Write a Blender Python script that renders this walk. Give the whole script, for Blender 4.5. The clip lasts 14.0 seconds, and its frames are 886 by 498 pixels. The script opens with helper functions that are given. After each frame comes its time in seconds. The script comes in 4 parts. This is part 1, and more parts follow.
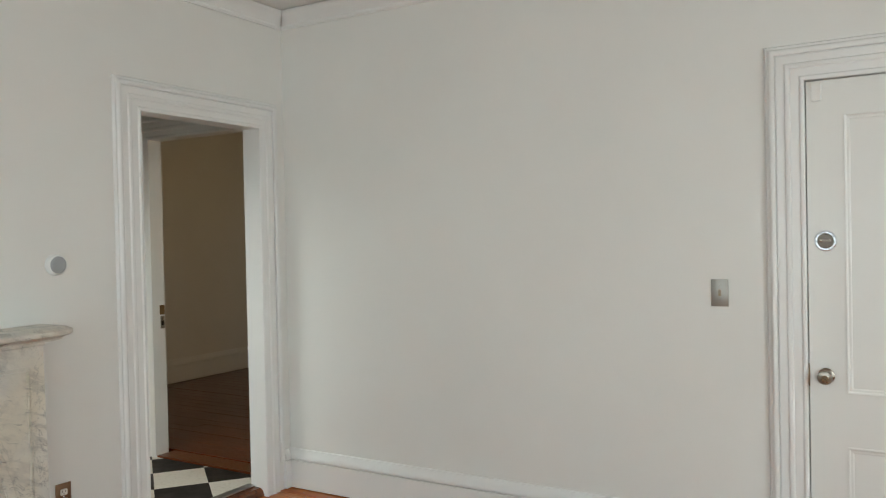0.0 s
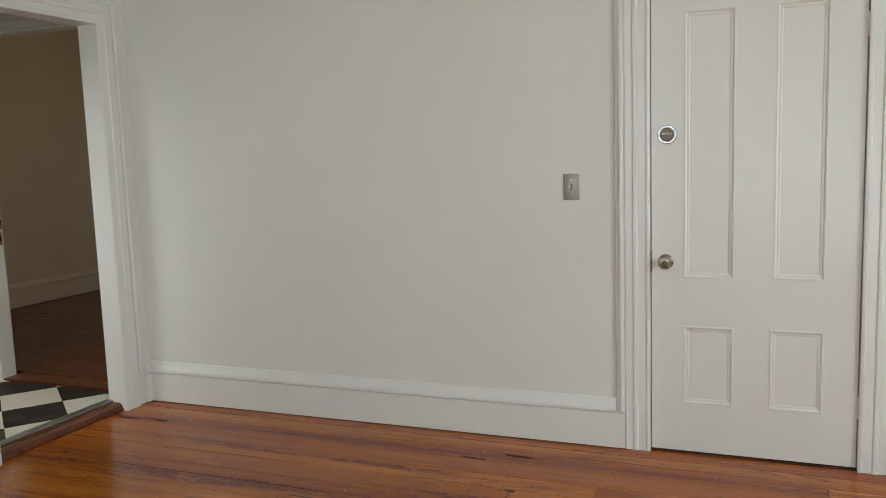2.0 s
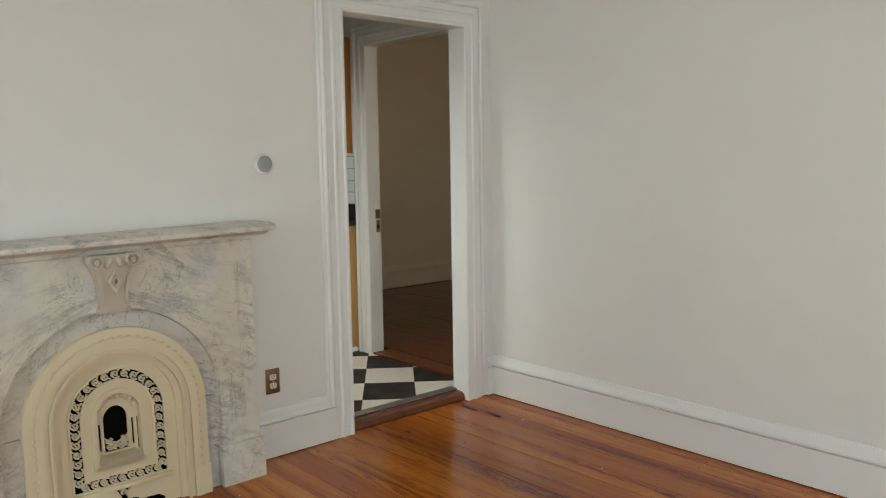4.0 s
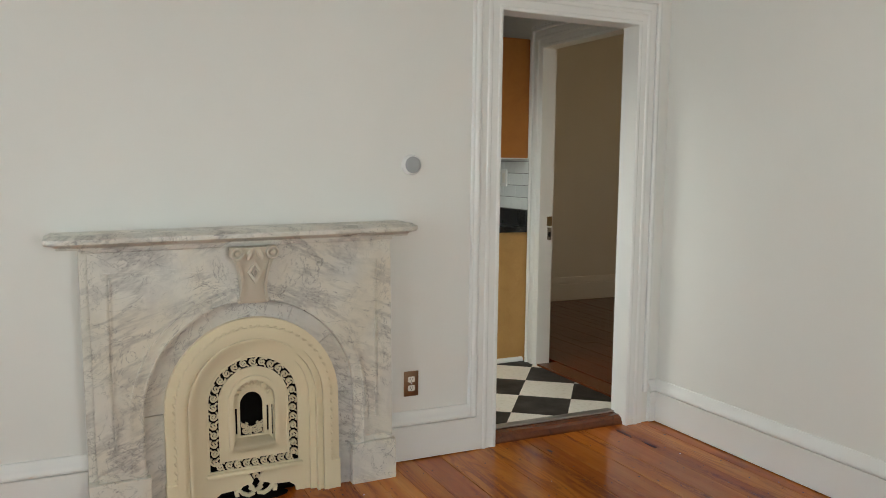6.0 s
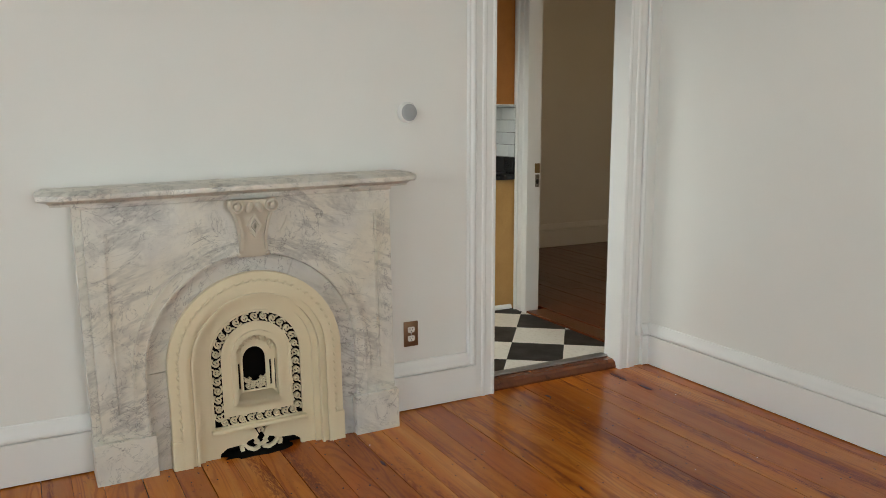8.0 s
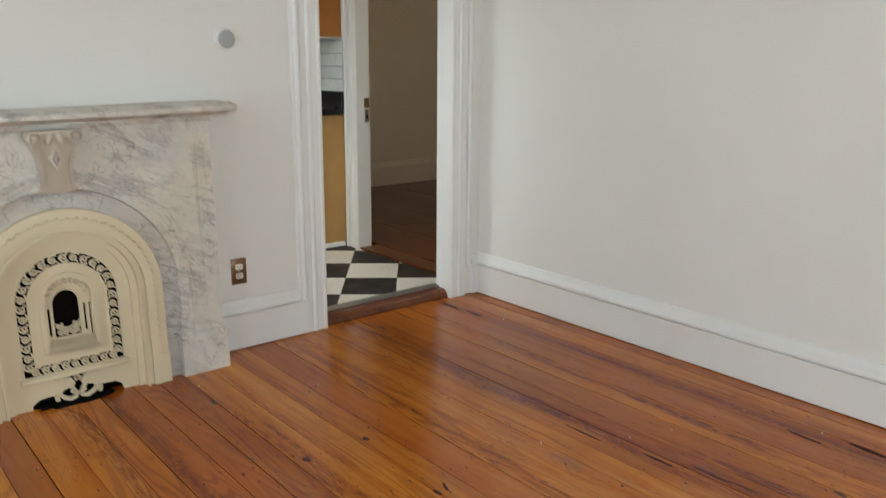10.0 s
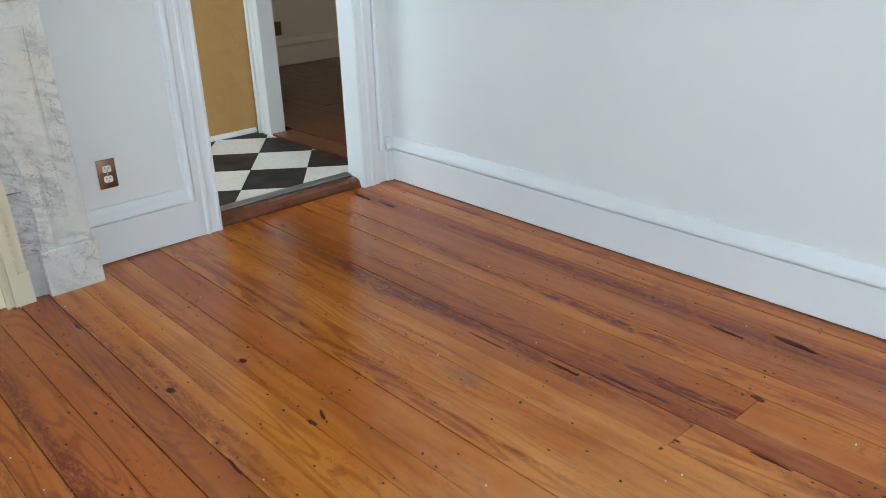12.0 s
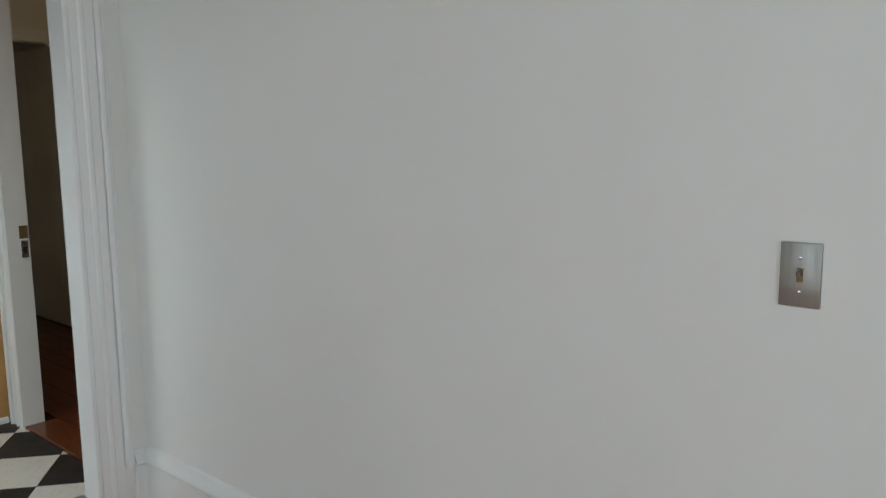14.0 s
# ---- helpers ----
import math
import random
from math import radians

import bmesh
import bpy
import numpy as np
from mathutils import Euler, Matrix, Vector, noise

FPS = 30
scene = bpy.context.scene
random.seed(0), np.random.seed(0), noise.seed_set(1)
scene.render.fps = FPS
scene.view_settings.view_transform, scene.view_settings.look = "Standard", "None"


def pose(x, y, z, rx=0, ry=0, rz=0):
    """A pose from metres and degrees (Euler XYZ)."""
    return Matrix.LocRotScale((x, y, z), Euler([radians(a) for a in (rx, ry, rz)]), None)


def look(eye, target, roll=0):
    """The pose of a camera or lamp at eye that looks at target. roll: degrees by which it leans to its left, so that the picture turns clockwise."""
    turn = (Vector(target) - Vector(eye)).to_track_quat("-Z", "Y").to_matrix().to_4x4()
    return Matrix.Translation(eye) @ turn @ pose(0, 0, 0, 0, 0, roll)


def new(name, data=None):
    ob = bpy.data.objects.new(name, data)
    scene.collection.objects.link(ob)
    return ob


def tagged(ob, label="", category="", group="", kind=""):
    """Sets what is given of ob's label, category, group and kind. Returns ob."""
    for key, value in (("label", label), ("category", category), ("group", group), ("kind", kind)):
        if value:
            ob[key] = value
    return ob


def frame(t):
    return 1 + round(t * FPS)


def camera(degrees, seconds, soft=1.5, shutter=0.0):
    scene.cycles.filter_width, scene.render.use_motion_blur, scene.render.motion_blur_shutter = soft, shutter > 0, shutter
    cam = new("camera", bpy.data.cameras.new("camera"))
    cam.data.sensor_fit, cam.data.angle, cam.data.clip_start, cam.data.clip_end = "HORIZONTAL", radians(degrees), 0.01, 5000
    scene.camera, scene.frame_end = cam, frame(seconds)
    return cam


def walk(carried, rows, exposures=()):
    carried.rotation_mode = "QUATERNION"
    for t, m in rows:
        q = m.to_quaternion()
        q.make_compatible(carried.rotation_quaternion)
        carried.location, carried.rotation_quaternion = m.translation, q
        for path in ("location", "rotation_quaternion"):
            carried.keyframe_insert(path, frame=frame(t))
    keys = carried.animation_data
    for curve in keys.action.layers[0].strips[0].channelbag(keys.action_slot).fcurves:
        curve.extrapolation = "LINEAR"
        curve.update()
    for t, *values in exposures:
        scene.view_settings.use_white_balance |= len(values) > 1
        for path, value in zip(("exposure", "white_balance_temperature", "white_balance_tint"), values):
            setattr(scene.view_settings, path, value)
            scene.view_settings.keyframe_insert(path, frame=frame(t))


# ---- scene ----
cam = camera(58.3, 14.0, soft=0.9, shutter=0.3)
PATH = [
    (0, (-0.133, 0.18, 1.411), (-1.16, 1.897, 1.382), -1.2),
    (0.5, (-0.131, 0.173, 1.385), (-1.063, 1.94, 1.281), -1.5),
    (1, (-0.103, 0.188, 1.339), (-0.915, 2.01, 1.184), -1.7),
    (1.5, (-0.102, 0.176, 1.322), (-0.832, 2.026, 1.113), -1.7),
    (2, (-0.105, 0.189, 1.316), (-0.833, 2.037, 1.079), -1.9),
    (2.5, (-0.109, 0.241, 1.321), (-0.917, 2.056, 1.092), -1.4),
    (3, (-0.081, 0.307, 1.343), (-1.225, 1.932, 1.117), -1.5),
    (3.5, (-0.063, 0.382, 1.369), (-1.417, 1.833, 1.126), -0.7),
    (4, (-0.093, 0.47, 1.341), (-1.582, 1.787, 1.115), -0.9),
    (4.2, (-0.1, 0.512, 1.354), (-1.631, 1.78, 1.139), -0.8),
    (6.3, (-0.028, 0.86, 1.322), (-1.837, 1.681, 1.088), 0.5),
    (6.5, (-0.03, 0.875, 1.327), (-1.84, 1.683, 1.061), 0.1),
    (7, (-0.035, 0.841, 1.323), (-1.832, 1.657, 1.002), 0.0),
    (7.2, (-0.073, 0.793, 1.315), (-1.856, 1.639, 0.99), -0.0),
    (9.3, (-0.144, 0.687, 1.325), (-1.807, 1.749, 1.0), 0.2),
    (9.5, (-0.123, 0.687, 1.308), (-1.755, 1.796, 0.983), 0.2),
    (10, (-0.101, 0.75, 1.261), (-1.594, 1.996, 0.794), 0.4),
    (10.5, (-0.059, 0.841, 1.243), (-1.51, 2.061, 0.606), 0.1),
    (11, (-0.031, 0.942, 1.235), (-1.48, 2.142, 0.556), -0.6),
    (11.5, (-0.082, 1.049, 1.224), (-1.482, 2.256, 0.46), -1.3),
    (12, (-0.19, 1.193, 1.235), (-1.56, 2.426, 0.46), -1.7),
    (12.5, (-0.222, 1.389, 1.262), (-1.597, 2.613, 0.481), -2.0),
    (13, (-0.28, 1.716, 1.318), (-1.683, 2.95, 0.604), -1.07),
    (13.5, (-0.344, 1.973, 1.349), (-1.679, 3.4, 0.923), 0.1),
    (14, (-0.401, 2.193, 1.402), (-1.723, 3.667, 1.121), -0.7),
]
EXPOSURES = [(0, 0.12, 6500, -1), (2, -0.06, 6600, 0), (4.2, 0.10, 6720, -1), (7.2, 0.18, 6680, 0), (9.5, 0.26, 6600, 0), (10.5, 0.41, 6130, 0), (11.5, 0.64, 5650, -1), (12.5, 0.58, 5330, -6), (13, 0.50, 5330, -6), (13.5, 0.08, 5580, -6), (14, -0.14, 5950, -1)]
walk(cam, [(t, look(eye, target, roll)) for t, eye, target, roll in PATH], EXPOSURES)

# ---- world, light ----
world = bpy.data.worlds.new("sky")
scene.world = world
world.use_nodes = True
_wn = world.node_tree.nodes
_sky = _wn.new("ShaderNodeTexSky")
_sky.sky_type, _sky.sun_disc = "NISHITA", False
_sky.sun_elevation, _sky.sun_rotation = radians(65), radians(200)
world.node_tree.links.new(_sky.outputs[0], _wn["Background"].inputs[0])
_wn["Background"].inputs[1].default_value = 0.1
_sun = new("sun", bpy.data.lights.new("sun", "SUN"))
_sun.data.energy, _sun.data.angle, _sun.data.color = 2.0, radians(1), (1, 0.95, 0.86)
_sun.matrix_world = pose(0, 0, 6, 25, 0, 70)


def area_light(name, eye, target, w, h, watts, colour, spread=165):
    lamp = bpy.data.lights.new(name, "AREA")
    lamp.shape, lamp.size, lamp.size_y, lamp.energy, lamp.color = "RECTANGLE", w, h, watts, colour
    lamp.spread = radians(spread)
    new(name, lamp).matrix_world = look(eye, target)


# the room's daylight comes from unseen windows; their places and strengths are assumed
area_light("daylight_south_1", (-1.75, -1.68, 1.45), (-2.4, 3.6, 1.2), 0.95, 1.6, 10, (0.84, 0.90, 0.98), 110)
area_light("daylight_south_2", (0.25, -1.68, 1.45), (-0.3, 1.8, 0.5), 0.95, 1.6, 15, (0.84, 0.90, 0.98))
area_light("daylight_east", (1.98, 1.9, 1.45), (-1.0, 2.3, 0.5), 0.95, 1.6, 27, (0.86, 0.91, 0.98))
# kitchen and hall lamps are added to brighten these rooms; no source is known
area_light("daylight_kitchen", (-3.95, 2.03, 1.55), (-3.95, 3.0, 0.0), 0.9, 1.1, 8, (1.0, 0.98, 0.95), 145)
area_light("daylight_hall", (-2.55, 5.4, 1.6), (-6, 5.2, 1.0), 0.8, 1.2, 4.6, (1.0, 0.66, 0.34))

# ---- materials ----


def material(name, colour=(0.8, 0.8, 0.8), rough=0.5, metal=0.0):
    m = bpy.data.materials.new(name)
    m.use_nodes = True
    b = m.node_tree.nodes["Principled BSDF"]
    b.inputs["Base Color"].default_value = (*colour, 1)
    b.inputs["Roughness"].default_value = rough
    b.inputs["Metallic"].default_value = metal
    return m


class Nodes:
    """Short hands for building a node tree."""

    def __init__(self, m):
        self.t = m.node_tree
        self.bsdf = self.t.nodes["Principled BSDF"]

    def add(self, kind, **values):
        n = self.t.nodes.new(kind)
        for key, value in values.items():
            if key in n.inputs:
                n.inputs[key].default_value = value
        return n

    def link(self, a, b):
        self.t.links.new(a, b)

    def place(self, scale=(1, 1, 1), offset=None):
        geo = self.add("ShaderNodeNewGeometry")
        mp = self.add("ShaderNodeMapping")
        mp.inputs["Scale"].default_value = scale
        self.link(geo.outputs["Position"], mp.inputs["Vector"])
        if offset is not None:
            self.link(offset, mp.inputs["Location"])
        return mp.outputs[0]

    def noise(self, vector, scale, detail=4, rough=0.55, warp=0.0):
        n = self.add("ShaderNodeTexNoise", Scale=scale, Detail=detail, Roughness=rough, Distortion=warp)
        self.link(vector, n.inputs["Vector"])
        return n.outputs["Fac"]

    def ramp(self, fac, *stops):
        r = self.add("ShaderNodeValToRGB")
        e = r.color_ramp.elements
        while len(e) < len(stops):
            e.new(0.5)
        for k, (pos, col) in enumerate(stops):
            e[k].position = pos
            e[k].color = (*col, 1) if len(col) == 3 else col
        self.link(fac, r.inputs[0])
        return r.outputs[0]

    def mix(self, fac, a, b, how="MIX"):
        n = self.t.nodes.new("ShaderNodeMix")
        n.data_type, n.blend_type = "RGBA", how
        for sock, v in ((n.inputs[0], fac), (n.inputs[6], a), (n.inputs[7], b)):
            if isinstance(v, (int, float)):
                sock.default_value = v
            elif isinstance(v, tuple):
                sock.default_value = (*v, 1)
            else:
                self.link(v, sock)
        return n.outputs[2]

    def math(self, how, a, b=0.0):
        n = self.t.nodes.new("ShaderNodeMath")
        n.operation = how
        for sock, v in zip(n.inputs, (a, b)):
            if isinstance(v, (int, float)):
                sock.default_value = v
            else:
                self.link(v, sock)
        return n.outputs[0]

    def bump(self, height, strength, distance=0.002):
        n = self.add("ShaderNodeBump", Strength=strength, Distance=distance)
        self.link(height, n.inputs["Height"])
        self.link(n.outputs[0], self.bsdf.inputs["Normal"])

    def colour(self, c):
        self.link(c, self.bsdf.inputs["Base Color"])

    def rough(self, r):
        self.link(r, self.bsdf.inputs["Roughness"])


def painted(name, colour, rough, bump=0.15, dirt=0.06):
    m = material(name, colour, rough)
    n = Nodes(m)
    p = n.place()
    big = n.noise(p, 1.3, 3)
    fine = n.noise(p, 160, 3)
    brush = n.noise(n.place((9, 9, 2)), 7, 4)
    dark = tuple(c * (1 - dirt) for c in colour)
    n.colour(n.mix(n.ramp(big, (0.3, (0, 0, 0)), (0.7, (1, 1, 1))), colour, dark))
    n.rough(n.math("MULTIPLY_ADD", fine, 0.15))
    n.t.nodes[-1].inputs[2].default_value = rough - 0.07
    n.bump(n.math("ADD", n.math("MULTIPLY", fine, 0.5), brush), bump, 0.0012)
    return m


WALL = painted("wall_paint", (0.80, 0.79, 0.75), 0.55, 0.25, 0.04)
CEIL = painted("ceiling_paint", (0.82, 0.81, 0.78), 0.7, 0.2)
TRIM = painted("trim_paint", (0.82, 0.815, 0.79), 0.34, 0.07, 0.05)
DOORPAINT = painted("door_paint", (0.80, 0.79, 0.75), 0.32, 0.07, 0.05)
CREAM = painted("cream_enamel", (0.79, 0.685, 0.475), 0.38, 0.35, 0.10)


def wood(name, tones, seam=(0.02, 0.008, 0.004), rough=0.22, knots=True, grain=1.0, coat=0.12):
    m = material(name, tones[1], rough)
    n = Nodes(m)
    info = n.add("ShaderNodeObjectInfo")
    shift = n.add("ShaderNodeCombineXYZ")
    n.link(n.math("MULTIPLY", info.outputs["Random"], 37.0), shift.inputs[0])
    n.link(n.math("MULTIPLY", info.outputs["Random"], 11.3), shift.inputs[2])
    off = shift.outputs[0]
    long = n.place((0.45, 11, 11), off)
    fine = n.place((1.6, 95, 95), off)
    rings = n.add("ShaderNodeTexWave", Scale=2.6, Distortion=42.0, Detail=2, **{"Detail Scale": 0.35})
    rings.bands_direction = "Y"
    n.link(n.place((0.5, 9, 9), off), rings.inputs["Vector"])
    streak = n.noise(n.place((0.5, 6, 6), off), 1.3, 6, 0.6, 0.9)
    fib = n.noise(fine, 1.0, 5, 0.65)
    ring = n.ramp(rings.outputs["Fac"], (0.0, (0, 0, 0)), (0.6, (0.2, 0.2, 0.2)), (0.95, (1, 1, 1)))
    shown = n.ramp(n.noise(n.place((0.5, 3.5, 3.5), off), 1.0, 3), (0.42, (0.25, 0.25, 0.25)), (0.62, (1, 1, 1)))
    base = n.ramp(streak, (0.28, tones[0]), (0.52, tones[1]), (0.74, tones[2]))
    per = n.ramp(info.outputs["Random"], (0.0, (0.74, 0.62, 0.55)), (0.25, (0.96, 0.92, 0.88)), (0.65, (1.12, 1.16, 1.14)), (0.85, (1.04, 1.02, 0.95)), (1.0, (0.84, 0.74, 0.66)))
    c = n.mix(1.0, base, per, "MULTIPLY")
    c = n.mix(n.math("MULTIPLY", n.math("MULTIPLY", ring, shown), 0.26 * grain), c, tones[3])
    c = n.mix(n.math("MULTIPLY", n.ramp(fib, (0.47, (0, 0, 0)), (0.78, (1, 1, 1))), 0.24 * grain), c, tones[3])
    blot = n.noise(n.place((0.7, 9, 9), off), 1.1, 6, 0.65, 1.2)
    c = n.mix(n.math("MULTIPLY", n.ramp(blot, (0.64, (0, 0, 0)), (0.72, (1, 1, 1))), 0.8 * grain), c, tones[4])
    heart = n.noise(n.place((2.6, 26, 26), off), 1.0, 7, 0.74, 0.8)
    band = n.ramp(n.noise(n.place((0.35, 7, 7), off), 1.0, 2), (0.47, (0, 0, 0)), (0.56, (1, 1, 1)))
    heart = n.math("MULTIPLY", n.ramp(heart, (0.50, (0, 0, 0)), (0.60, (1, 1, 1))), band)
    c = n.mix(n.math("MULTIPLY", heart, 0.75 * grain), c, tones[4])
    short = n.noise(n.place((14, 150, 150), off), 1.0, 4, 0.7)
    c = n.mix(n.math("MULTIPLY", n.ramp(short, (0.42, (0, 0, 0)), (0.68, (1, 1, 1))), 0.26 * grain), c, tones[3])
    mottle = n.noise(n.place((5, 13, 13)), 1.0, 9, 0.72, 0.6)
    c = n.mix(n.math("MULTIPLY", n.ramp(mottle, (0.50, (0, 0, 0)), (0.70, (1, 1, 1))), 0.36 * grain), c, tones[2])
    pits = n.noise(n.place((26, 60, 60)), 1.0, 5, 0.75, 0.8)
    worn = n.ramp(n.noise(n.place((1.6, 7, 7)), 1.0, 4), (0.5, (0, 0, 0)), (0.62, (1, 1, 1)))
    c = n.mix(n.math("MULTIPLY", n.math("MULTIPLY", n.ramp(pits, (0.57, (0, 0, 0)), (0.66, (1, 1, 1))), worn), 0.7 * grain), c, tones[4])
    grey = n.noise(n.place((2.2, 6, 6)), 2.0, 5, 0.7)
    c = n.mix(n.math("MULTIPLY", n.ramp(grey, (0.62, (0, 0, 0)), (0.8, (1, 1, 1))), 0.16 * grain), c, tuple(0.5 * v + 0.06 for v in tones[1]))
    if knots:
        v = n.add("ShaderNodeTexVoronoi", Scale=1.0)
        v.voronoi_dimensions = "2D"
        n.link(n.place((0.8, 2.4, 2.4), off), v.inputs["Vector"])
        k = n.ramp(v.outputs["Distance"], (0.0, (1, 1, 1)), (0.018, (0.9, 0.9, 0.9)), (0.034, (0, 0, 0)))
        c = n.mix(k, c, (0.035, 0.010, 0.004))
        v2 = n.add("ShaderNodeTexVoronoi", Scale=1.0)
        v2.voronoi_dimensions = "2D"
        n.link(n.place((3.5, 7, 7)), v2.inputs["Vector"])
        k2 = n.ramp(v2.outputs["Distance"], (0.0, (1, 1, 1)), (0.012, (1, 1, 1)), (0.020, (0, 0, 0)))
        c = n.mix(k2, c, (0.03, 0.012, 0.006))
    n.colour(c)
    scuff = n.noise(n.place((1.5, 4, 4)), 2.2, 6, 0.6)
    n.rough(n.ramp(scuff, (0.3, (rough * 0.8,) * 3), (0.62, (rough * 1.1,) * 3), (0.8, (rough * 1.3,) * 3)))
    n.bsdf.inputs["Coat Weight"].default_value = coat
    n.bsdf.inputs["Specular IOR Level"].default_value = 0.36
    n.bsdf.inputs["Coat Roughness"].default_value = 0.12
    n.bump(n.math("ADD", fib, n.math("MULTIPLY", n.noise(n.place((1, 3, 3)), 3, 3), 1.6)), 0.22, 0.0016)
    return m


def pine_floor_material():
    """Old varnished heart pine: flame figure, red heart streaks, worn and stained places."""
    m = material("varnished_pine", (0.5, 0.18, 0.03), 0.2)
    n = Nodes(m)
    info = n.add("ShaderNodeObjectInfo")
    rnd = info.outputs["Random"]
    shift = n.add("ShaderNodeCombineXYZ")
    n.link(n.math("MULTIPLY", rnd, 37.0), shift.inputs[0])
    n.link(n.math("MULTIPLY", rnd, 91.0), shift.inputs[1])
    off = shift.outputs[0]
    streak = n.noise(n.place((0.5, 9, 9), off), 1.2, 5, 0.6, 0.5)
    c = n.ramp(streak, (0.30, (0.58, 0.222, 0.034)), (0.50, (0.50, 0.162, 0.018)), (0.70, (0.38, 0.100, 0.009)))
    tone = n.ramp(rnd, (0.0, (0.70, 0.54, 0.48)), (0.18, (0.98, 0.94, 0.85)), (0.42, (1.12, 1.16, 1.12)), (0.62, (0.97, 0.90, 0.80)), (0.80, (0.84, 0.66, 0.62)), (0.92, (1.08, 1.10, 1.05)), (1.0, (0.80, 0.66, 0.55)))
    c = n.mix(1.0, c, tone, "MULTIPLY")
    # flame figure: contour lines of a stretched field
    field = n.noise(n.place((0.75, 6.5, 6.5), off), 1.0, 2, 0.45, 0.3)
    wob = n.noise(n.place((14, 60, 60), off), 1.0, 3, 0.6)
    lines = n.math("SINE", n.math("ADD", n.math("MULTIPLY", field, 105.0), n.math("MULTIPLY", wob, 2.6)))
    flame = n.ramp(n.math("MULTIPLY_ADD", lines, 0.5), (0.50, (0, 0, 0)), (0.92, (1, 1, 1)))
    n.t.nodes[-2].inputs[2].default_value = 0.5
    shown = n.ramp(n.noise(n.place((0.45, 5, 5), off), 1.0, 3), (0.44, (0.10, 0.10, 0.10)), (0.60, (1, 1, 1)))
    c = n.mix(n.math("MULTIPLY", n.math("MULTIPLY", flame, shown), 0.60), c, (0.215, 0.045, 0.009))
    # red heart wood in long narrow bands, broken by the figure
    where = n.noise(n.place((0.38, 8.5, 8.5), off), 1.0, 4, 0.55, 0.4)
    heart = n.ramp(where, (0.555, (0, 0, 0)), (0.61, (1, 1, 1)))
    ragged = n.ramp(n.noise(n.place((9, 46, 46), off), 1.0, 6, 0.75, 1.6), (0.43, (0.08, 0.08, 0.08)), (0.54, (1, 1, 1)))
    c = n.mix(n.math("MULTIPLY", n.math("MULTIPLY", heart, ragged), 0.72), c, (0.19, 0.034, 0.008))
    pith = n.ramp(where, (0.63, (0, 0, 0)), (0.67, (1, 1, 1)))
    c = n.mix(n.math("MULTIPLY", n.math("MULTIPLY", pith, ragged), 0.70), c, (0.09, 0.015, 0.005))
    # boards sawn near the heart: y, half width, strength, colour
    yx = n.add("ShaderNodeSeparateXYZ")
    n.link(n.place(), yx.inputs[0])
    wander = n.math("MULTIPLY", n.math("SUBTRACT", n.noise(n.place((2.2, 0.5, 0.5)), 1.0, 3), 0.5), 0.07)
    tufts = n.ramp(n.noise(n.place((17, 60, 60)), 1.0, 5, 0.72, 1.8), (0.42, (0.05, 0.05, 0.05)), (0.53, (1, 1, 1)))
    come = n.ramp(n.noise(n.place((2.4, 3, 3)), 1.0, 3), (0.36, (0.25, 0.25, 0.25)), (0.52, (1, 1, 1)))
    for y0, half, amount, tint in ((2.785, 0.030, 0.80, (0.17, 0.030, 0.008)), (1.575, 0.042, 0.80, (0.16, 0.028, 0.007)), (1.93, 0.018, 0.75, (0.15, 0.027, 0.007)), (2.40, 0.012, 0.70, (0.13, 0.024, 0.007)), (3.36, 0.020, 0.70, (0.13, 0.024, 0.008)), (2.62, 0.010, 0.60, (0.15, 0.028, 0.008))):
        gap_ = n.math("ABSOLUTE", n.math("SUBTRACT", n.math("ADD", yx.outputs[1], wander), y0))
        band = n.ramp(n.math("DIVIDE", gap_, half), (0.35, (1, 1, 1)), (1.0, (0, 0, 0)))
        c = n.mix(n.math("MULTIPLY", n.math("MULTIPLY", n.math("MULTIPLY", band, tufts), come), amount), c, tint)
    redden = n.ramp(n.math("DIVIDE", n.math("ABSOLUTE", n.math("SUBTRACT", yx.outputs[1], 3.235)), 0.066), (0.9, (1, 1, 1)), (1.0, (0, 0, 0)))
    c = n.mix(n.math("MULTIPLY", redden, 0.5), c, (0.30, 0.062, 0.020))
    # pores and fine fibre
    fib = n.noise(n.place((2.2, 150, 150), off), 1.0, 4, 0.6)
    c = n.mix(n.math("MULTIPLY", n.ramp(fib, (0.50, (0, 0, 0)), (0.75, (1, 1, 1))), 0.22), c, (0.28, 0.065, 0.012))
    # amber varnish pools and brown smudges over all boards
    pool = n.noise(n.place((2.6, 4.5, 4.5)), 1.0, 6, 0.62, 0.5)
    c = n.mix(n.math("MULTIPLY", n.ramp(pool, (0.50, (0, 0, 0)), (0.68, (1, 1, 1))), 0.34), c, (0.27, 0.072, 0.009))
    grit = n.noise(n.place((38, 70, 70)), 1.0, 5, 0.75, 0.6)
    dirty = n.ramp(n.noise(n.place((2.0, 8, 8)), 1.0, 5, 0.65), (0.48, (0, 0, 0)), (0.60, (1, 1, 1)))
    c = n.mix(n.math("MULTIPLY", n.math("MULTIPLY", n.ramp(grit, (0.56, (0, 0, 0)), (0.64, (1, 1, 1))), dirty), 0.62), c, (0.09, 0.026, 0.009))
    # paler yellow patch with a ragged edge round x = -0.7, y = 2.3
    at = n.place((0.62, 0.95, 1))
    far = n.add("ShaderNodeVectorMath")
    far.operation = "DISTANCE"
    n.link(at, far.inputs[0])
    far.inputs[1].default_value = (-0.62 * 0.7, 0.95 * 2.3, 0)
    rag = n.noise(n.place((2.2, 7, 7)), 1.0, 6, 0.66)
